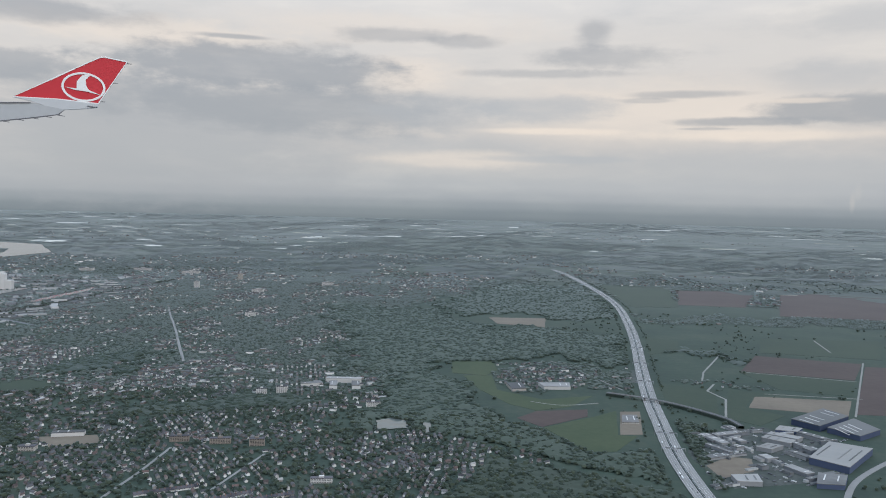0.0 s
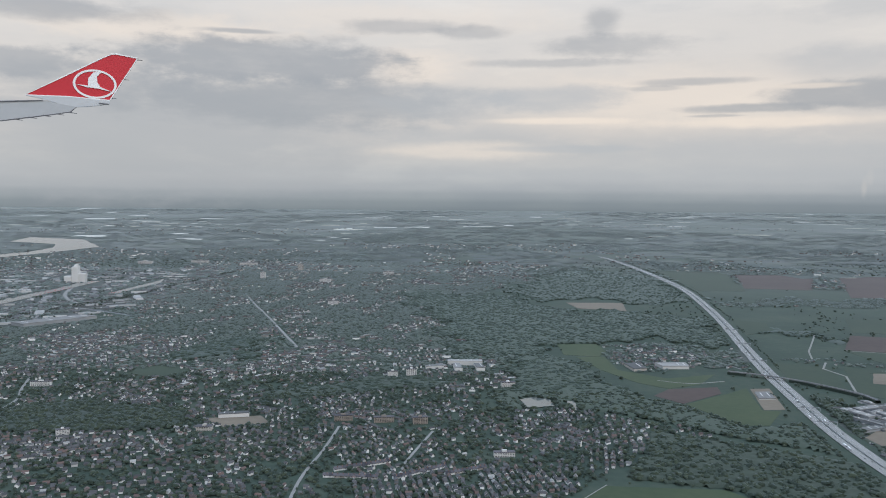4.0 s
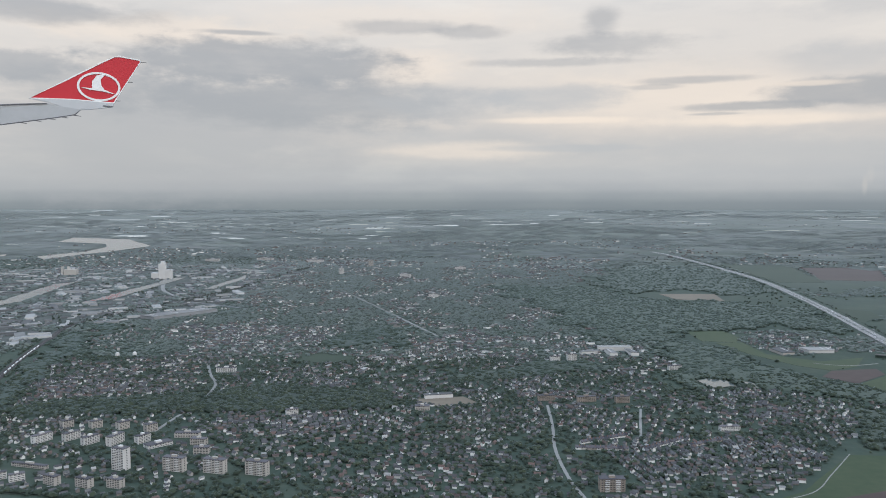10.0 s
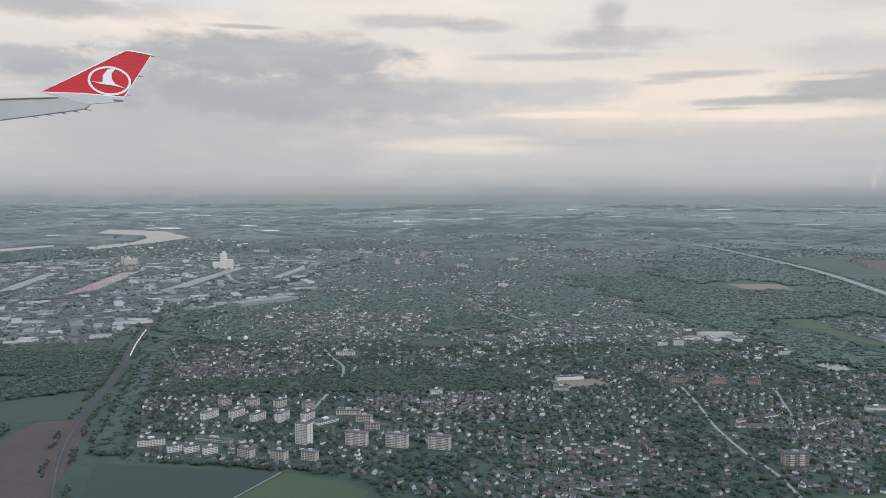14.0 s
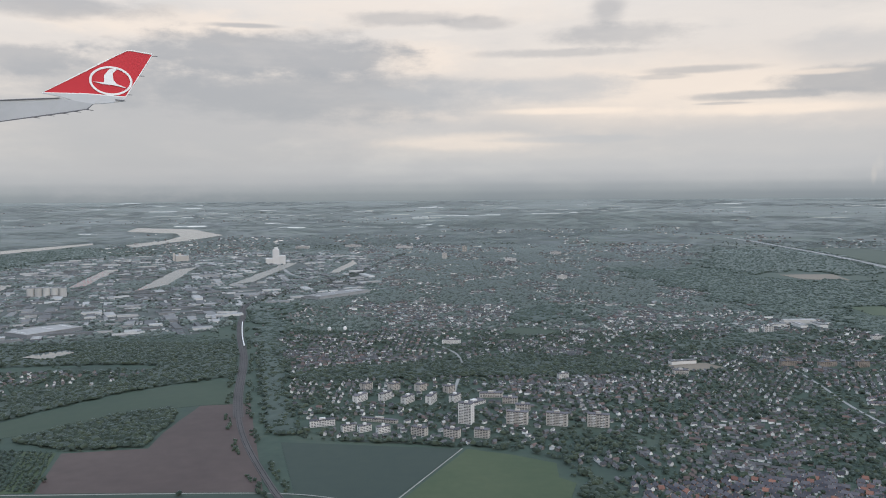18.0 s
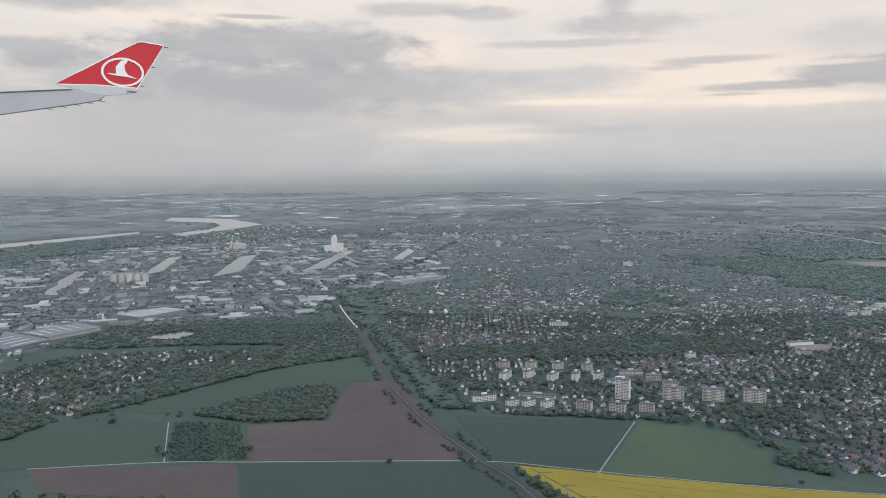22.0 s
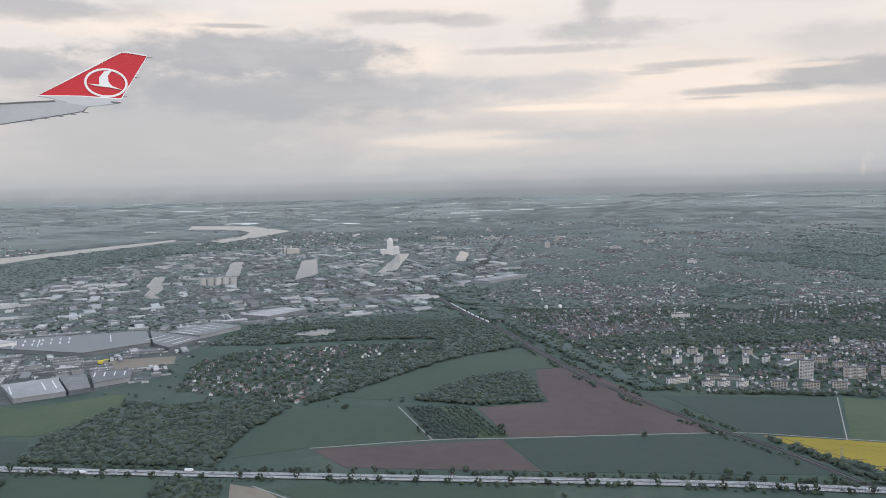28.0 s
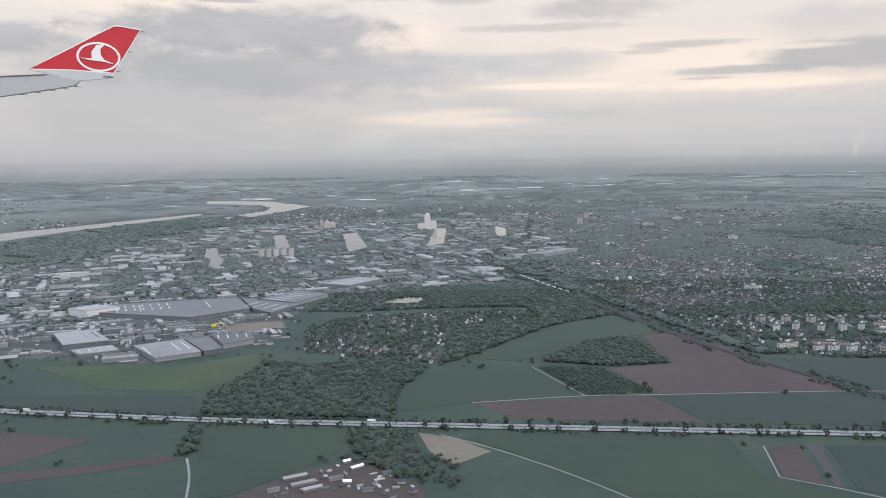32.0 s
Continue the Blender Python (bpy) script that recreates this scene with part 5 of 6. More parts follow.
# ---- trees ----
def dome(level, floor):
    """The upper part of a round crown: vertices and triangles."""
    bm = bmesh.new()
    bmesh.ops.create_icosphere(bm, subdivisions=level, radius=1.0)
    bmesh.ops.delete(bm, geom=[f for f in bm.faces if f.calc_center_median().z < floor], context="FACES")
    bmesh.ops.delete(bm, geom=[v for v in bm.verts if not v.link_faces], context="VERTS")
    bm.verts.index_update()
    v = np.array([p.co[:] for p in bm.verts])
    f = np.array([[p.index for p in q.verts] for q in bm.faces])
    bm.free()
    return v, f


FINE_DOME, PLAIN_DOME = dome(2, 0.0), dome(1, -0.5)
leaf_rng = np.random.default_rng(21)


def crowns(x, y, size, clumps, name, label, mat="foliage", tall=1.0, jag=0.15, fine=False):
    """Tree crowns, each of one or more uneven clumps, as one mesh."""
    x, y, size = np.asarray(x), np.asarray(y), np.asarray(size)
    n, (dv, df) = len(x), FINE_DOME if fine else PLAIN_DOME
    base = np.repeat(np.stack([x, y, np.zeros(n)], 1), clumps, 0)
    s = np.repeat(size, clumps)
    off = leaf_rng.normal(0, 1, (n * clumps, 3)) * np.array([0.5, 0.5, 0.2]) * s[:, None] * (0.0 if clumps == 1 else 1.0)
    r = s * leaf_rng.uniform(0.6, 0.95, n * clumps) * (1.3 if clumps == 1 else 1.0)
    centre = base + off + np.stack([0 * s, 0 * s, s * 0.75 * tall], 1)
    v = dv[None] * (1 + leaf_rng.normal(0, jag, (n * clumps, len(dv), 1)))
    v = v * (r[:, None, None] * np.array([1, 1, 0.95 * tall])) + centre[:, None]
    v[:, :, 2] = np.maximum(v[:, :, 2], 0.01)
    f = df[None] + (np.arange(n * clumps) * len(dv))[:, None, None]
    return tagged(big_mesh(name, v.reshape(-1, 3), f.reshape(-1, 3), [mat], smooth=True), label, "trees", kind="stuff")


def canopy(outlines, step, height, name, label, mat):
    """The closed leaf roof of a wood, between the single crowns that stand out of it."""
    verts, faces, total = [], [], 0
    for poly in outlines:
        xs, ys = np.arange(min(p[0] for p in poly) - 6, max(p[0] for p in poly) + 6, step), np.arange(min(p[1] for p in poly) - 7, max(p[1] for p in poly) + 7, step)
        gx, gy = np.meshgrid(xs, ys)
        gx, gy = gx + leaf_rng.uniform(-0.3, 0.3, gx.shape) * step, gy + leaf_rng.uniform(-0.3, 0.3, gx.shape) * step
        ok = inside(poly, *wander(gx, gy))
        ok[ok] = ~blocked(gx[ok], gy[ok], 0.25) & clear_of_blocks(gx[ok], gy[ok])
        rim = ok.copy()
        rim[1:-1, 1:-1] = ok[1:-1, 1:-1] & ok[:-2, 1:-1] & ok[2:, 1:-1] & ok[1:-1, :-2] & ok[1:-1, 2:]
        z = np.where(rim, height * leaf_rng.uniform(0.6, 1.25, gx.shape), 0.02)
        w = len(xs)
        k = (np.arange(len(ys) - 1)[:, None] * w + np.arange(w - 1))
        full = ok[:-1, :-1] & ok[1:, :-1] & ok[:-1, 1:] & ok[1:, 1:]
        k = k[full] + total
        verts.append(np.stack([gx.ravel(), gy.ravel(), z.ravel()], 1))
        faces.append(np.stack([k, k + 1, k + w + 1, k + w], 1))
        total += gx.size
    verts, faces = np.concatenate(verts), np.concatenate(faces)
    used_verts, flat_index = np.unique(faces, return_inverse=True)
    ob = big_mesh(name, verts[used_verts], flat_index.reshape(faces.shape), [mat], smooth=True)
    return tagged(ob, label, "trees", kind="stuff")


def scatter(poly, density):
    xs, ys = [p[0] for p in poly], [p[1] for p in poly]
    n = int((max(xs) - min(xs)) * (max(ys) - min(ys)) * density)
    x, y = rng.uniform(min(xs), max(xs), n), rng.uniform(min(ys), max(ys), n)
    good = inside(poly, *wander(x, y))
    return x[good], y[good]


def open_ground(x, y, margin=0.15):
    return ~blocked(x, y, margin)


NEAR_WOODS, FAR_WOODS = [p for p, _ in WOODS if max(q[1] for q in p) < 112], [p for p, _ in WOODS if max(q[1] for q in p) >= 112]
canopy(NEAR_WOODS, 0.34, 0.20, "wood", "closed leaf roof of a dense mixed wood", "foliage")
canopy(FAR_WOODS, 0.6, 0.26, "wood", "closed leaf roof of the dark forest", "foliage_dark")
wx, wy = [np.concatenate(c) for c in zip(*[scatter(p, d * (2.2 if min(q[1] for q in p) < 95 and d > 1 else 1.6)) for p, d in WOODS])]
good = open_ground(wx, wy)
wx, wy = wx[good], wy[good]
near = wy < 100
crowns(wx[near], wy[near], rng.uniform(0.13, 0.30, near.sum()), 1, "wood", "dense mixed wood in dark spring green", tall=0.9, jag=0.24, fine=True)
crowns(wx[~near], wy[~near], rng.uniform(0.20, 0.46, (~near).sum()), 1, "wood", "dark forest beyond the town", "foliage_dark", tall=0.6)

tx, ty = [np.concatenate(c) for c in zip(*[scatter(p, 3.2) for p, *_ in TOWNS])]
good = open_ground(tx, ty, 0.05) & ~in_woods(tx, ty)
tx, ty = tx[good], ty[good]


def apart_from_houses(x, y):
    """Keeps trees off the houses, by a coarse grid."""
    taken = set((int(px / 0.4), int(py / 0.4)) for px, py, _ in plots)
    return np.array([(int(px / 0.4), int(py / 0.4)) not in taken for px, py in zip(x, y)])


lush = greenery(tx, ty)
good = ((lush > 0.05) | (rng.random(tx.size) < np.where(ty < 100, 0.6, 0.55))) & apart_from_houses(tx, ty) & clear_of_blocks(tx, ty)
tx, ty = tx[good], ty[good]
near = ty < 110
crowns(tx[near], ty[near], rng.uniform(0.10, 0.25, near.sum()), 1, "garden_trees", "garden and street trees among the houses", tall=0.95, jag=0.22, fine=True)
crowns(tx[~near], ty[~near], rng.uniform(0.13, 0.34, (~near).sum()), 1, "garden_trees", "green trees between far houses", "foliage_hazy", tall=0.5)

# trees over the open land, in hedges and groves
hx, hy = rng.uniform(-215, 150, 16000), rng.uniform(25, 310, 16000)
patch = np.array([noise.noise((a * 0.045, b * 0.045, 2.0)) + 0.4 * noise.noise((a * 0.2, b * 0.2, 5.0)) for a, b in zip(hx, hy)])
town = np.zeros(hx.shape, bool)
for p, *_ in TOWNS:
    town |= inside(p, hx, hy)
for p, _ in INDUSTRY:
    town |= inside(p, hx, hy) & (rng.random(hx.size) < 0.35)
good = (patch > 0.02) & ~town & ~in_woods(hx, hy) & open_ground(hx, hy, 0.3) & clear_of_blocks(hx, hy)
crowns(hx[good], hy[good], rng.uniform(0.10, 0.32, good.sum()), 2, "groves", "groves and hedges between the fields")

# trees between the sheds of the harbour district
ix, iy = scatter(INDUSTRY[1][0], 2.2)
patch = np.array([noise.noise((a * 0.09, b * 0.05, 6.0)) + 0.5 * noise.noise((a * 0.4, b * 0.3, 1.0)) for a, b in zip(ix, iy)])
good = (patch > -0.12) & open_ground(ix, iy, 0.2) & clear_of_blocks(ix, iy) & ~in_woods(ix, iy)
ix, iy = ix[good], iy[good]
free = np.ones(ix.shape, bool)
for px, py, reach in YARD_ROWS:
    free &= np.hypot(ix - px, iy - py) > reach * 0.9
crowns(ix[free], iy[free], rng.uniform(0.16, 0.42, free.sum()), 1, "yard_trees", "ragged trees between sheds and yards", "foliage_hazy", tall=0.6)

# hedgerows along motorway and railway
lx, ly = [], []
for pts, reach, step in ((MOTOR_S, 0.85, 0.5), (MOTOR_E, 2.1, 0.9), (RAIL, 0.85, 0.4)):
    for px, py, a in line_points(pts, step):
        for s in (-1, 1):
            if 15 < py < 300 and noise.noise((px * 0.25, py * 0.25, s * 9.0)) > (-0.15 if s > 0 else -0.05):
                o = reach + rng.uniform(-0.12, 0.35)
                lx.append(px - math.sin(a) * o * s)
                ly.append(py + math.cos(a) * o * s)
crowns(lx, ly, rng.uniform(0.10, 0.24, len(lx)), 2, "hedgerow", "ragged hedgerow trees along road and railway")


def tree_model(label, tall, seed):
    rnd = random.Random(seed)
    ob = thing("tree", Matrix(), label, "tree", "roadside trees")
    bm = bmesh.new()
    bmesh.ops.create_cone(bm, cap_ends=True, segments=7, radius1=0.03, radius2=0.014, depth=0.5 * tall, matrix=Matrix.Translation((0, 0, 0.25 * tall)))
    for k in range(4):
        q = k * 1.57 + rnd.uniform(-0.4, 0.4)
        m = pose(0.07 * math.cos(q), 0.07 * math.sin(q), 0.42 * tall, 0, 38, math.degrees(q))
        bmesh.ops.create_cone(bm, cap_ends=True, segments=5, radius1=0.012, radius2=0.004, depth=0.18, matrix=m)
    part("trunk", bm, "bark", ob)
    bm = bmesh.new()
    for k in range(16):
        q, h = rnd.uniform(0, 6.28), rnd.uniform(0.35, 1.0)
        w = 0.17 * math.sin(math.pi * min(1, max(0.12, (h - 0.25) / 0.85))) + 0.03
        m = Matrix.Translation((w * math.cos(q), w * math.sin(q), h * tall * 0.9)) @ Matrix.Scale(rnd.uniform(0.055, 0.10), 4)
        vs = bmesh.ops.create_icosphere(bm, subdivisions=1, radius=1.0, matrix=m)["verts"]
        for v in vs:
            v.co += Vector([rnd.gauss(0, 0.018) for _ in range(3)])
    part("crown", bm, "foliage", ob)
    return ob


TREES = [tree_model("broad green roadside tree with a ragged crown", 0.5, 1), tree_model("slender roadside tree in fresh leaf", 0.68, 2), tree_model("small round roadside tree", 0.4, 3)]
spots = [(px - math.sin(a) * (-0.75), py + math.cos(a) * (-0.75)) for px, py, a in line_points(MOTOR_S, 1.9) if -155 < px < -70]
spots += [(px - math.sin(a) * 0.8, py + math.cos(a) * 0.8) for px, py, a in line_points(MOTOR_S, 3.7) if -118 < px < -78]
spots += [(-100.2, 44.3), (-99.9, 45.2), (-99.7, 46.1), (-106.8, 45.2), (-106.2, 46.6), (-105.9, 44.6), (-74, 34.6), (-70, 36.2)]
done = [False] * 3
for i, (x, y) in enumerate(spots):
    k = (i * 7 + i // 3) % 3
    m = pose(x + rng.normal(0, 0.25), y + rng.normal(0, 0.08), 0, 0, 0, i * 47)
    if done[k]:
        copy_thing(TREES[k], m)
    else:
        TREES[k].matrix_basis, done[k] = m, True

# orchard and garden trees at the farm
fx, fy = leaf_rng.uniform(-126, -116, 260), leaf_rng.uniform(20, 29.5, 260)
good = (fy > 27.9 - 0.75 * np.abs(fx + 122.5)) & ~((fx < -120.4) & (fy < 28.2) & (fy > 23.0)) & (leaf_rng.random(260) < 0.7)
crowns(fx[good], fy[good], leaf_rng.uniform(0.09, 0.22, good.sum()), 2, "farm_trees", "garden trees and hedges round the farm", fine=True)

# rows of young trees in the nursery
nx, ny = [], []
for k in range(7):
    for j in range(26):
        f = (j + 0.5) / 26
        nx.append(-108.1 + k * 0.45 + f * 3.3 + rng.normal(0, 0.04))
        ny.append(53 - f * 9.3 + rng.normal(0, 0.05))
for k in range(5):
    for j in range(24):
        f = (j + 0.5) / 24
        nx.append(-104.6 + k * 0.5 + f * 2.9 + rng.normal(0, 0.03))
        ny.append(52.8 - f * 8.8)
crowns(nx, ny, rng.uniform(0.1, 0.2, len(nx)), 2, "nursery_rows", "straight rows of young nursery trees", "foliage_dark")


# ---- traffic, train, farm ----
def car_model(kind):
    if kind == "lorry":
        ob = thing("lorry", Matrix(), "white box lorry on the motorway", "lorry", "motorway traffic")
        part("trailer", boxed(-0.40, 0.22, -0.065, 0.065, 0.05, 0.20, bevel=0.008), "train_white", ob)
        part("cab", boxed(0.25, 0.37, -0.06, 0.06, 0.04, 0.17, bevel=0.02), "car_paint", ob)
        wheels = (-0.32, -0.2, 0.3)
    else:
        ob = thing("car", Matrix(), "passenger car on the motorway", "car", "motorway traffic")
        part("body", boxed(-0.12, 0.12, -0.045, 0.045, 0.018, 0.055, bevel=0.012), "car_paint", ob)
        part("cabin", boxed(-0.07, 0.045, -0.038, 0.038, 0.055, 0.08, bevel=0.014), "window_dark", ob)
        wheels = (-0.075, 0.075)
    for x in wheels:
        for s in (-1, 1):
            bm = bmesh.new()
            bmesh.ops.create_cone(bm, cap_ends=True, segments=10, radius1=0.018, radius2=0.018, depth=0.02, matrix=pose(x, s * 0.044, 0.018, 90))
            part("wheel", bm, "rubber", ob)
    return ob


KINDS = {k: [car_model(k), False] for k in ("car", "lorry")}


def traffic(pts, width, gap, y_range, every):
    for px, py, a in line_points(pts, every):
        if not y_range[0] < px < y_range[1]:
            continue
        s = 1 if rng.random() < 0.5 else -1
        o = s * (gap / 2 + width * rng.choice([0.22, 0.5, 0.78]))
        k = "lorry" if rng.random() < 0.14 else "car"
        m = pose(px - math.sin(a) * o, py + math.cos(a) * o, 0.08, 0, 0, math.degrees(a) + (180 if s > 0 else 0))
        if KINDS[k][1]:
            copy_thing(KINDS[k][0], m)
        else:
            KINDS[k][0].matrix_basis, KINDS[k][1] = m, True


traffic(MOTOR_S, 0.44, 0.2, (-160, -70), 1.25)
traffic([p for p in MOTOR_E if p[1] < 190], 0.88, 0.26, (15, 50), 1.5)


def parked(x0, y0, turn, rows, cars, lane=0.75, group="parked cars"):
    """Rows of parked cars; they share the car model's meshes."""
    a = math.radians(turn)
    for r in range(rows):
        for k in range(cars):
            if rng.random() < 0.18:
                continue
            u, v = k * 0.15 + rng.normal(0, 0.008), r * lane * 0.5 + (r % 2) * 0.06
            m = pose(x0 + u * math.cos(a) - v * math.sin(a), y0 + u * math.sin(a) + v * math.cos(a), 0.03, 0, 0, turn + 90)
            tagged(copy_thing(KINDS["car"][0], m), "passenger car parked in a yard", group=group)


parked(-171.5, 74, 8, 2, 12)
parked(-157.6, 59.4, 28, 2, 8)
parked(33.2, 84.2, 40, 2, 8)
parked(43.6, 92.6, 35, 1, 10)


def yard_clutter(outline, count, seed, label):
    """Containers, pallets and parked vehicles too small to count, joined."""
    r = np.random.default_rng(seed)
    xs, ys = [p[0] for p in outline], [p[1] for p in outline]
    verts, faces = [], []
    for _ in range(count):
        x, y, a = r.uniform(min(xs), max(xs)), r.uniform(min(ys), max(ys)), r.choice([0.5, 0.5 + math.pi / 2]) + r.normal(0, 0.1)
        if not inside(outline, x, y) or blocked(x, y, 0.2) or not clear_of_blocks(x, y):
            continue
        l, d, h2, k = r.uniform(0.06, 0.3), r.uniform(0.05, 0.1), r.uniform(0.06, 0.16), len(verts)
        c, q = math.cos(a), math.sin(a)
        pts = [(x + px * c - py * q, y + px * q + py * c) for px, py in ((-l, -d), (l, -d), (l, d), (-l, d))]
        verts += [(px, py, 0.015) for px, py in pts] + [(px, py, h2) for px, py in pts]
        faces += [(k, k + 1, k + 5, k + 4), (k + 1, k + 2, k + 6, k + 5), (k + 2, k + 3, k + 7, k + 6), (k + 3, k, k + 4, k + 7), (k + 4, k + 5, k + 6, k + 7)]
    tagged(mesh_object("yard_goods", verts, faces, ["yard_goods"]), label, "goods", kind="stuff")


yard_clutter(INDUSTRY[2][0], 260, 11, "containers, vans and stacked goods in the estate yards")
yard_clutter([(-172, 69), (-160, 60), (-146, 54.8), (-137, 64), (-136, 80), (-170, 92)], 420, 12, "containers, vans and stacked goods around the warehouses")
yard_clutter(INDUSTRY[3][0], 60, 13, "lorries and vans at the motorway services")
yard_clutter([(-129, 23), (-125, 27.2), (-122.6, 28.5), (-118.4, 24.4), (-118, 21.5)], 90, 14, "farm trailers and stacked bales in the yard")


def gantry(px, py, a, span):
    ob = thing("sign_gantry", pose(px, py, 0, 0, 0, math.degrees(a)), "dark steel sign gantry across the motorway", "gantry", "motorway gantries")
    for s in (-1, 1):
        part("post", boxed(-0.02, 0.02, s * span - 0.02, s * span + 0.02, 0, 0.42), "steel", ob)
    part("beam", boxed(-0.03, 0.03, -span, span, 0.38, 0.43), "steel", ob)
    for s in (-0.5, 0.5):
        part("sign", boxed(-0.045, -0.03, s * span - 0.25, s * span + 0.25, 0.34, 0.48), "roof_blue", ob)


for f in (93, 87.2, 121, 135, 150):
    px, py, a = min(line_points(MOTOR_E, 0.5), key=lambda q: abs(q[1] - f))
    gantry(px, py, a, 1.25)
ob = thing("road_bridge", Matrix(), "grey concrete road bridge over the motorway", "bridge", kind="structure")
BRIDGE = smooth_line([(21, 112.7), (25.6, 110), (29.2, 106.7), (33.1, 100.8), (34, 97)])
part("deck", strip(BRIDGE, 0.5, 0.42, 0, 0.06), "asphalt", ob)
for s in (-1, 1):
    part("parapet", strip(BRIDGE, 0.04, 0.47, s * 0.24, 0.06), "concrete_road", ob)
for x, y in ((25.6, 110), (23.9, 111.2), (27.3, 108.7)):
    part("pier", boxed(x - 0.06, x + 0.06, y - 0.15, y + 0.15, 0, 0.37), "concrete_road", ob)
for run in (BRIDGE[:5], BRIDGE[13:]):
    part("embankment", strip(run, 0.8, 0.34, 0, 0.34), "crop_dark", ob)

RUN = [p for p in line_points(RAIL, 1.32) if 97 < p[1] < 118]
first = None
for px, py, a in RUN:
    m = pose(px + 0.3, py, 0.06, 0, 0, math.degrees(a))
    if first:
        copy_thing(first, m)
        continue
    first = thing("railway_carriage", m, "white railway carriage of a long train", "train", "train on the line")
    part("body", boxed(-0.62, 0.62, -0.075, 0.075, 0.05, 0.23, bevel=0.02), "train_white", first)
    part("window_band", boxed(-0.58, 0.58, -0.077, 0.077, 0.13, 0.18), "window_dark", first)
    part("bogie", boxed(-0.5, -0.3, -0.06, 0.06, 0, 0.05), "rubber", first)
    part("bogie", boxed(0.3, 0.5, -0.06, 0.06, 0, 0.05), "rubber", first)


def farm():
    tagged(part("farmyard", prism(rounded([(-129.4, 22.8), (-127.6, 25), (-125.2, 27.4), (-122.6, 28.7), (-118.4, 24.6), (-117.6, 21)], 0.2, 3), 0.0, 0.03), "soil_brown", None), "bare yard of a farm", "yard", kind="structure")
    for i, (x, y, l, d, turn, roof) in enumerate([
            (-126.3, 25.6, 1.5, 0.35, 30, "roof_pale"), (-125.6, 24.6, 1.5, 0.35, 30, "roof_pale"), (-124.9, 23.8, 1.2, 0.35, 30, "roof_pale"), (-123.7, 25.4, 0.9, 0.3, 26, "roof_hall"),
            (-122.6, 27.2, 0.9, 0.22, 40, "trim_white"), (-123.4, 28.2, 0.5, 0.2, 35, "trim_white"), (-122.9, 24.8, 0.5, 0.25, 0, "trim_white"), (-120.6, 26.2, 0.6, 0.25, 30, "roof_slate"),
            (-119.6, 24.8, 0.6, 0.3, 10, "roof_slate"), (-118.8, 23.4, 0.5, 0.3, 50, "roof_slate"), (-121.5, 23.6, 0.7, 0.3, 15, "roof_slate"), (-127.2, 23.6, 0.7, 0.3, 30, "roof_flat")]):
        ob = thing("farm_shed", pose(x, y, 0, 0, 0, turn), "low farm shed with a shallow pale roof" if roof != "roof_slate" else "farm building with a dark roof", "building", "farm buildings")
        mesh_object("wall", gable(l / 2, d / 2, 0.2, 0.08), WALL_FACES, ["hall_wall"], parent=ob)
        v = [(-l / 2 - .03, 0, .3), (l / 2 + .03, 0, .3), (l / 2 + .03, d / 2 + .03, .2), (-l / 2 - .03, d / 2 + .03, .2), (l / 2 + .03, -d / 2 - .03, .2), (-l / 2 - .03, -d / 2 - .03, .2)]
        v += [(a, b, c - 0.02) for a, b, c in v]
        mesh_object("roof", v, [(0, 1, 2, 3), (1, 0, 5, 4), (7, 6, 9, 8), (6, 7, 10, 11), (0, 3, 9, 6), (3, 2, 8, 9), (2, 1, 7, 8), (1, 4, 10, 7), (4, 5, 11, 10), (5, 0, 6, 11)], [roof], parent=ob)


farm()


def digger():
    ob = thing("excavator", pose(-145.6, 73.3, 0.03, 0, 0, 30), "yellow excavator on a sandy building plot", "excavator")
    part("tracks", boxed(-0.35, 0.35, -0.22, 0.22, 0, 0.12, bevel=0.03), "rubber", ob)
    part("cab", boxed(-0.3, 0.28, -0.2, 0.2, 0.12, 0.5, bevel=0.04), "yellow_paint", ob)
    bm = bmesh.new()
    box(bm, 0.2, 0.95, -0.05, 0.05, 0.45, 0.55)
    part("arm", bm, "yellow_paint", ob)
    part("bucket", boxed(0.85, 1.05, -0.1, 0.1, 0.2, 0.45, bevel=0.03), "rubber", ob)


digger()


def pylon(x, y, tall):
    """A small lattice mast: four leaning legs, bracing and three cross-arms."""
    ob = thing("power_pylon", pose(x, y, 0.04, 0, 0, 20), "slim grey lattice power pylon standing in the rapeseed", "pylon")

    def bar(a, b, r):
        bm, a, b = bmesh.new(), Vector(a), Vector(b)
        m = Matrix.Translation((a + b) / 2) @ (b - a).to_track_quat("Z", "Y").to_matrix().to_4x4()
        bmesh.ops.create_cone(bm, cap_ends=True, segments=5, radius1=r, radius2=r, depth=(b - a).length, matrix=m)
        return bm

    for sx in (-1, 1):
        for sy in (-1, 1):
            part("leg", bar((0.09 * sx, 0.09 * sy, 0), (0.015 * sx, 0.015 * sy, tall), 0.008), "steel", ob)
    for k in range(6):
        z0, z1 = tall * k / 6, tall * (k + 1) / 6
        w0, w1 = 0.09 - 0.075 * k / 6, 0.09 - 0.075 * (k + 1) / 6
        for q in (-1, 1):
            part("brace", bar((-w0, q * w0, z0), (w1, q * w1, z1), 0.004), "steel", ob)
            part("brace", bar((q * w0, w0, z0), (q * w1, -w1, z1), 0.004), "steel", ob)
    for f, reach in ((0.7, 0.16), (0.83, 0.13), (0.95, 0.09)):
        part("cross_arm", bar((-reach, 0, tall * f), (reach, 0, tall * f), 0.007), "steel", ob)
    part("footing", boxed(-0.16, 0.16, -0.16, 0.16, -0.04, 0.03), "ballast", ob)


pylon(-76.3, 36.8, 1.19)


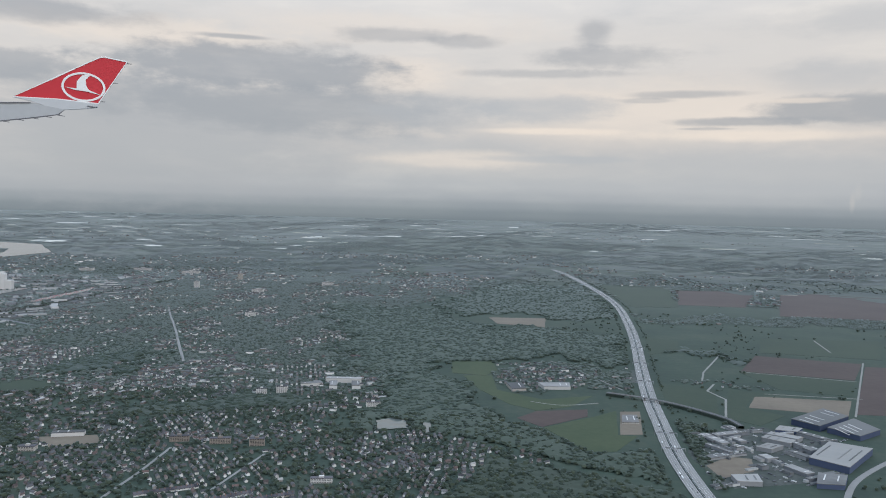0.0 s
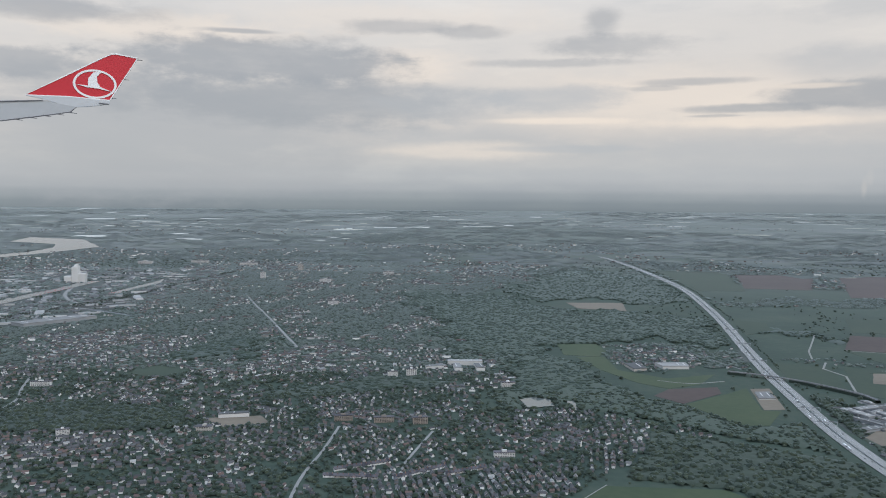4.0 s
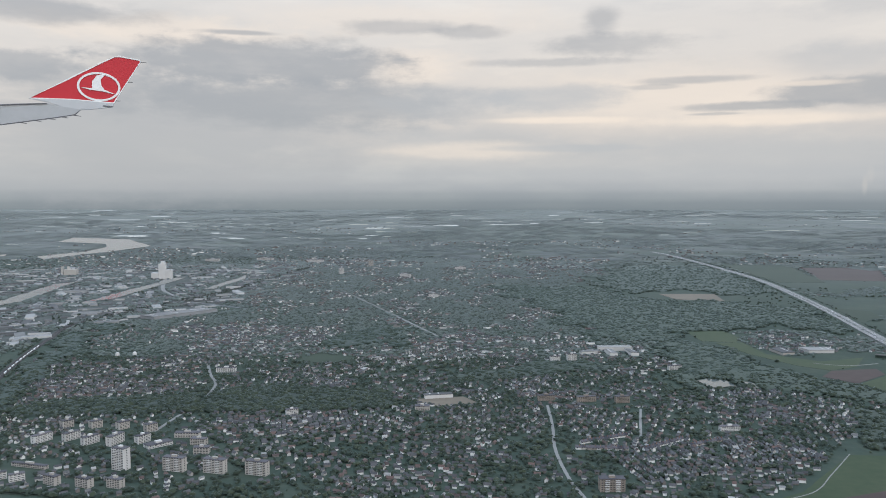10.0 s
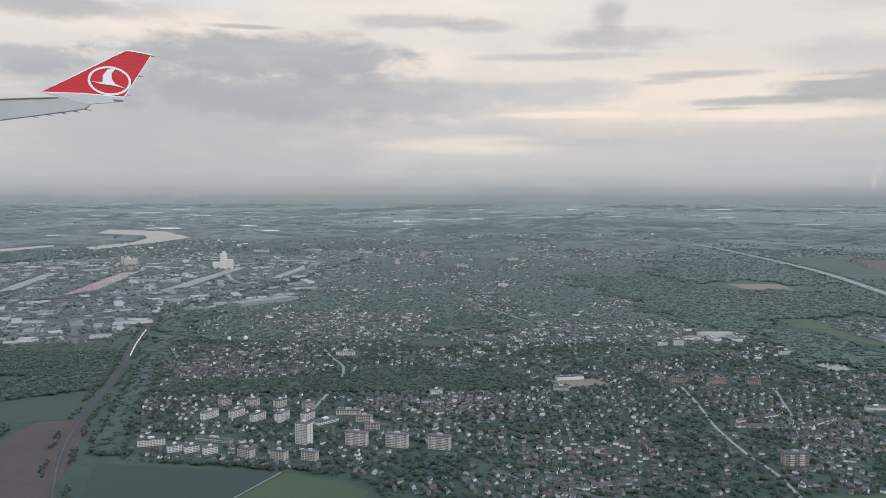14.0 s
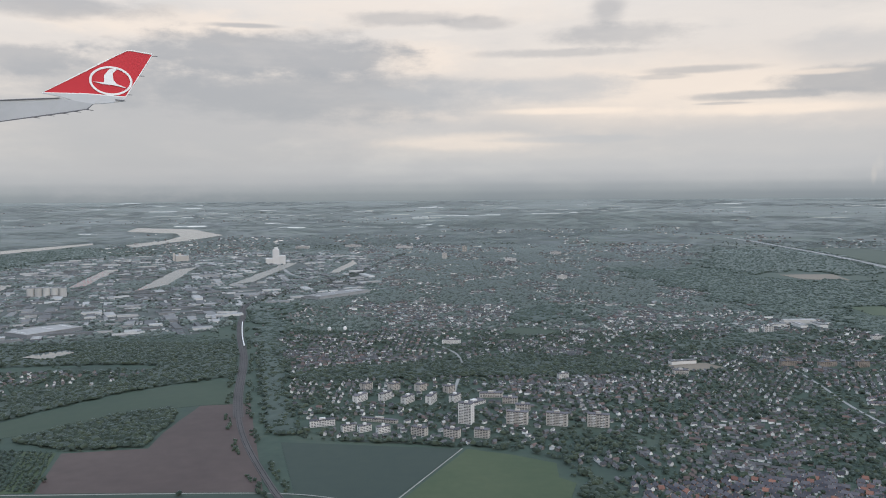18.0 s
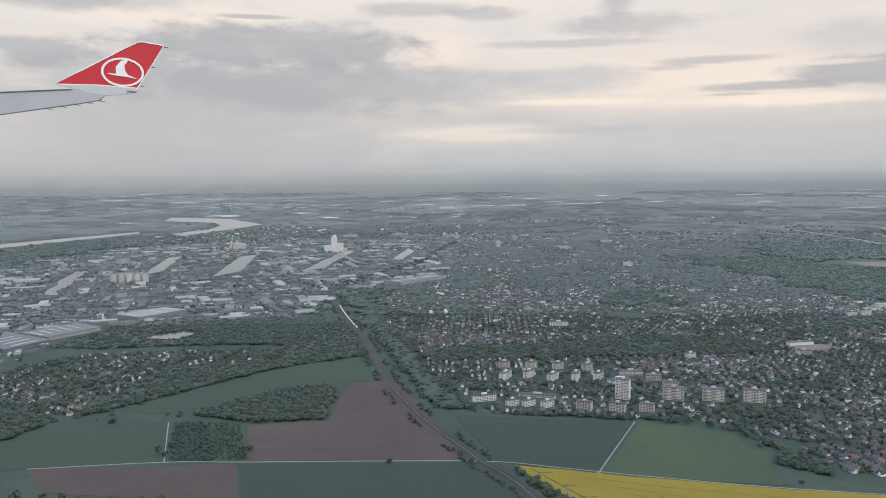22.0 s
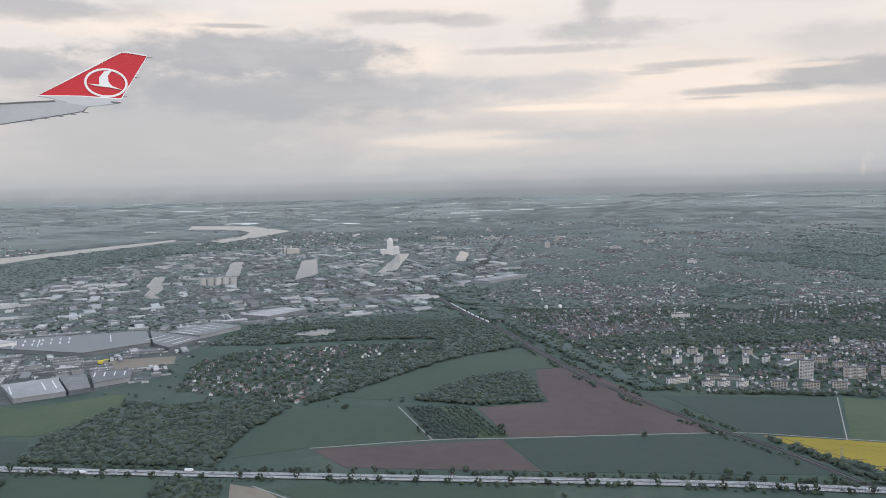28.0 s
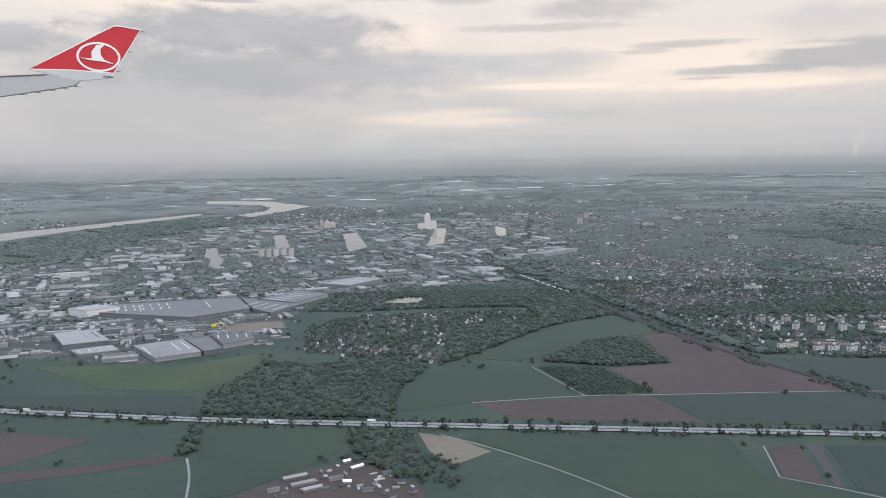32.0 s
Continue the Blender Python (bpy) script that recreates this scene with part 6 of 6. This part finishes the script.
# ---- far land ----
FAR_FOREST = [(-80, 425), (-66, 560), (-50, 680), (110, 690), (120, 560), (60, 450), (0, 415)]


def spread_out(n, near_d, far_d, power, left, right):
    """Places spread over the far plain, closer together towards the town."""
    dist = near_d * (far_d / near_d) ** far_rng.random(n) ** power
    ang = np.radians(far_rng.uniform(left, right, n))
    return -55 + dist * np.sin(ang), dist * np.cos(ang), dist


far_rng = np.random.default_rng(77)


def far_land():
    """Field strips, woods and villages out to the horizon."""
    verts, faces, index = [], [], []
    for x, y, d in zip(*spread_out(3200, 300, 1650, 0.85, -44, 42)):
        if y > 1440 or y < 285 and x < -85 or inside(FAR_FOREST, x, y) or any(inside(p, x, y) for p, _ in LAKES):
            continue
        size = 4 + d * 0.008
        l, w, t = size * far_rng.uniform(0.5, 2.2), size * far_rng.uniform(0.25, 1.0), far_rng.uniform(-0.5, 0.5)
        q = noise.noise((x * 0.004, y * 0.0022, 2.0)) + far_rng.normal(0, 0.12)
        bright = d > 430 and far_rng.random() < (0.17 if q > 0.12 else 0.03)
        if bright:
            l, w, t = l * 0.62, w * 0.9, t * 0.2
        c, s, k, z = math.cos(t), math.sin(t), len(verts), 0.03 + 0.02 * far_rng.random()
        verts += [(x + px * c - py * s, y + px * s + py * c, z) for px, py in ((-l, -w), (l, -w * far_rng.uniform(0.7, 1.2)), (l * far_rng.uniform(0.8, 1.1), w), (-l, w))]
        faces.append((k, k + 1, k + 2, k + 3))
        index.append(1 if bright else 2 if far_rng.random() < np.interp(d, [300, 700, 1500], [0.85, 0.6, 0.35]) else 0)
    tagged(mesh_object("far_fields", verts, faces, ["hazy_field", "far_bright", "hazy_green"], index), "patchwork of distant fields and bright covered crops", "fields", kind="stuff")
    x, y, dist = spread_out(9000, 300, 1480, 1.0, -42, 40)
    p = np.array([noise.noise((a * 0.006, b * 0.0035, 1.0)) + 0.35 * noise.noise((a * 0.03, b * 0.012, 8.0)) for a, b in zip(x, y)])
    wet = inside(LAKES[7][0], x, y) | inside(LAKES[8][0], x, y)
    keep = ((p > -0.05) | inside(FAR_FOREST, x, y)) & ~wet & (y < 1430)
    crowns(x[keep], y[keep], (0.9 + dist[keep] * 0.0055), 1, "far_woods", "dark distant woods and hedges", "hazy_wood", tall=0.012, jag=0.3)
    # the town thins out into gardens and villages
    x, y, dist = spread_out(30000, 262, 620, 1.35, -34, 34)
    p = np.array([noise.noise((a * 0.02, b * 0.011, 3.0)) + 0.5 * noise.noise((a * 0.07, b * 0.04, 6.0)) for a, b in zip(x, y)])
    edge = np.interp(dist, [262, 330, 620], [-0.6, -0.12, 0.25])
    dry = ~(inside(LAKES[7][0], x, y) | inside(LAKES[8][0], x, y)) & open_ground(x, y, 0.5)
    keep = (p > edge) & dry & (x > -210)
    crowns(x[keep], y[keep], far_rng.uniform(0.25, 0.75, keep.sum()), 1, "far_trees", "trees and gardens where the town thins out", "foliage_hazy", tall=0.3)
    x, y, dist = spread_out(9000, 262, 1500, 1.6, -40, 36)
    p = np.array([noise.noise((a * 0.016, b * 0.008, 4.0)) + 0.4 * noise.noise((a * 0.06, b * 0.03, 9.0)) for a, b in zip(x, y)])
    keep = open_ground(x, y, 0.5) & (p > np.interp(dist, [262, 340, 900], [0.0, 0.12, 0.26])) & ~inside(FAR_FOREST, x, y) & ~inside(LAKES[8][0], x, y) & ~inside(LAKES[7][0], x, y)
    rows = np.stack([x, y, far_rng.uniform(0, 3, len(x))], 1)[keep]
    far_houses(rows, "far_villages", "scattered pale houses of distant villages", 1.6)


far_land()


# ---- the airliner's wing ----
def wing():
    """Wing end with its upswept winglet, seen behind; plan in the wing's own units, then scaled and set far out."""
    unit = 4900 / 1431.9
    ob = thing("airliner_wing", Matrix.Translation((-1988, 4900, 845)) @ pose(0, 0, 0, 0, 1.5, 21.0) @ Matrix.Scale(unit, 4), "white airliner wing end with a red winglet", "wing")

    def sheet_of(pts, y0, y1, bevel=1.0):
        bm = bmesh.new()
        a, b = [bm.verts.new((x, y0, z)) for x, z in pts], [bm.verts.new((x, y1, z)) for x, z in pts]
        n = len(pts)
        bm.faces.new(a)
        bm.faces.new(b[::-1])
        for i in range(n):
            bm.faces.new((a[i], b[i], b[(i + 1) % n], a[(i + 1) % n]))
        bmesh.ops.recalc_face_normals(bm, faces=bm.faces)
        return bm

    part("winglet", sheet_of([(-177, -77), (-120, -42), (-60, -6), (-43, 3), (-36, 4), (0, 0), (-45, -77), (-110, -75)], -2, 2), "wing_red", ob, "red painted winglet")
    part("leading_edge", sheet_of([(-178, -77.5), (-120, -41), (-60, -5), (-43, 4.4), (-36, 5.4), (1, 0.8), (0, -1), (-36, 3.2), (-43, 2.4), (-60, -7), (-120, -43.5)], -3, 2.6), "trim_white", ob, "pale bare metal leading edge")
    part("trailing_trim", sheet_of([(1, 0.8), (-44, -77), (-46, -77), (-1, 0)], -3, 2.6), "trim_white", ob, "thin white trailing edge")
    part("root_stripe", sheet_of([(-177, -76.4), (-110, -74.2), (-45, -76.2), (-45, -78.4), (-110, -76.4), (-177, -78)], -3.4, 2.8), "trim_white", ob, "thin white stripe below the red")
    part("winglet_root", sheet_of([(-177, -77.6), (-110, -75.6), (-45, -77.6), (-46, -84), (-80, -90), (-98, -92), (-128, -88), (-150, -82)], -4, 3), "wing_white", ob)
    part("wing_panel", sheet_of([(-150, -84), (-128, -88), (-98, -92), (-108, -101), (-140, -108), (-270, -134), (-640, -205), (-640, -150), (-400, -112), (-270, -96), (-200, -88)], -5, 4), "wing_grey", ob)
    part("flap_gap", sheet_of([(-150, -85.5), (-270, -97.5), (-640, -152), (-640, -150), (-270, -95.8), (-150, -84)], -6.5, -5), "wing_shade", ob)
    part("trailing_edge", sheet_of([(-98, -93), (-108, -101), (-140, -108), (-270, -134), (-640, -205), (-640, -207), (-270, -135.6), (-139, -109.6), (-106, -102)], -6.6, -5), "wing_shade", ob)
    for x, z in ((-106, -101), (-126, -105), (-146, -109), (-168, -113.5), (-190, -118)):
        part("static_wick", sheet_of([(x - 4, z), (x + 9, z - 2.2), (x + 9, z - 3), (x - 3, z - 2)], -6, -5), "wing_shade", ob)
    for x, z in ((0, -2), (-22, -38), (-42, -72)):
        part("static_wick", sheet_of([(x - 2, z), (x + 8, z - 0.4), (x + 8, z - 1), (x - 2, z - 1.4)], -1, 1), "wing_shade", ob)
    part("light_fairing", sheet_of([(-62, -82), (-46, -83), (-50, -85), (-62, -84)], -5, -4), "wing_shade", ob)
    ring = [(math.cos(k * math.tau / 40), math.sin(k * math.tau / 40)) for k in range(40)]
    bm = bmesh.new()
    rows = [[bm.verts.new((-69 + cx * w, y, -50.5 + cz * h)) for cx, cz in ring] for w, h, y in ((35, 25, -2.2), (35, 25, -3.2), (31.2, 21.6, -3.2), (31.2, 21.6, -2.2))]
    for p, q in zip(rows, rows[1:] + rows[:1]):
        for i in range(40):
            bm.faces.new((p[i], q[i], q[(i + 1) % 40], p[(i + 1) % 40]))
    bmesh.ops.recalc_face_normals(bm, faces=bm.faces)
    part("emblem_ring", bm, "trim_white", ob, "white ring on the red paint")
    part("emblem_shape", sheet_of([(-98, -53), (-80, -54), (-80, -42), (-72, -31), (-58, -28), (-66, -38), (-65, -48), (-60, -55), (-42, -62), (-64, -58), (-84, -56.5)], -3.4, -2.2), "trim_white", ob, "plain white shape inside the ring")


wing()
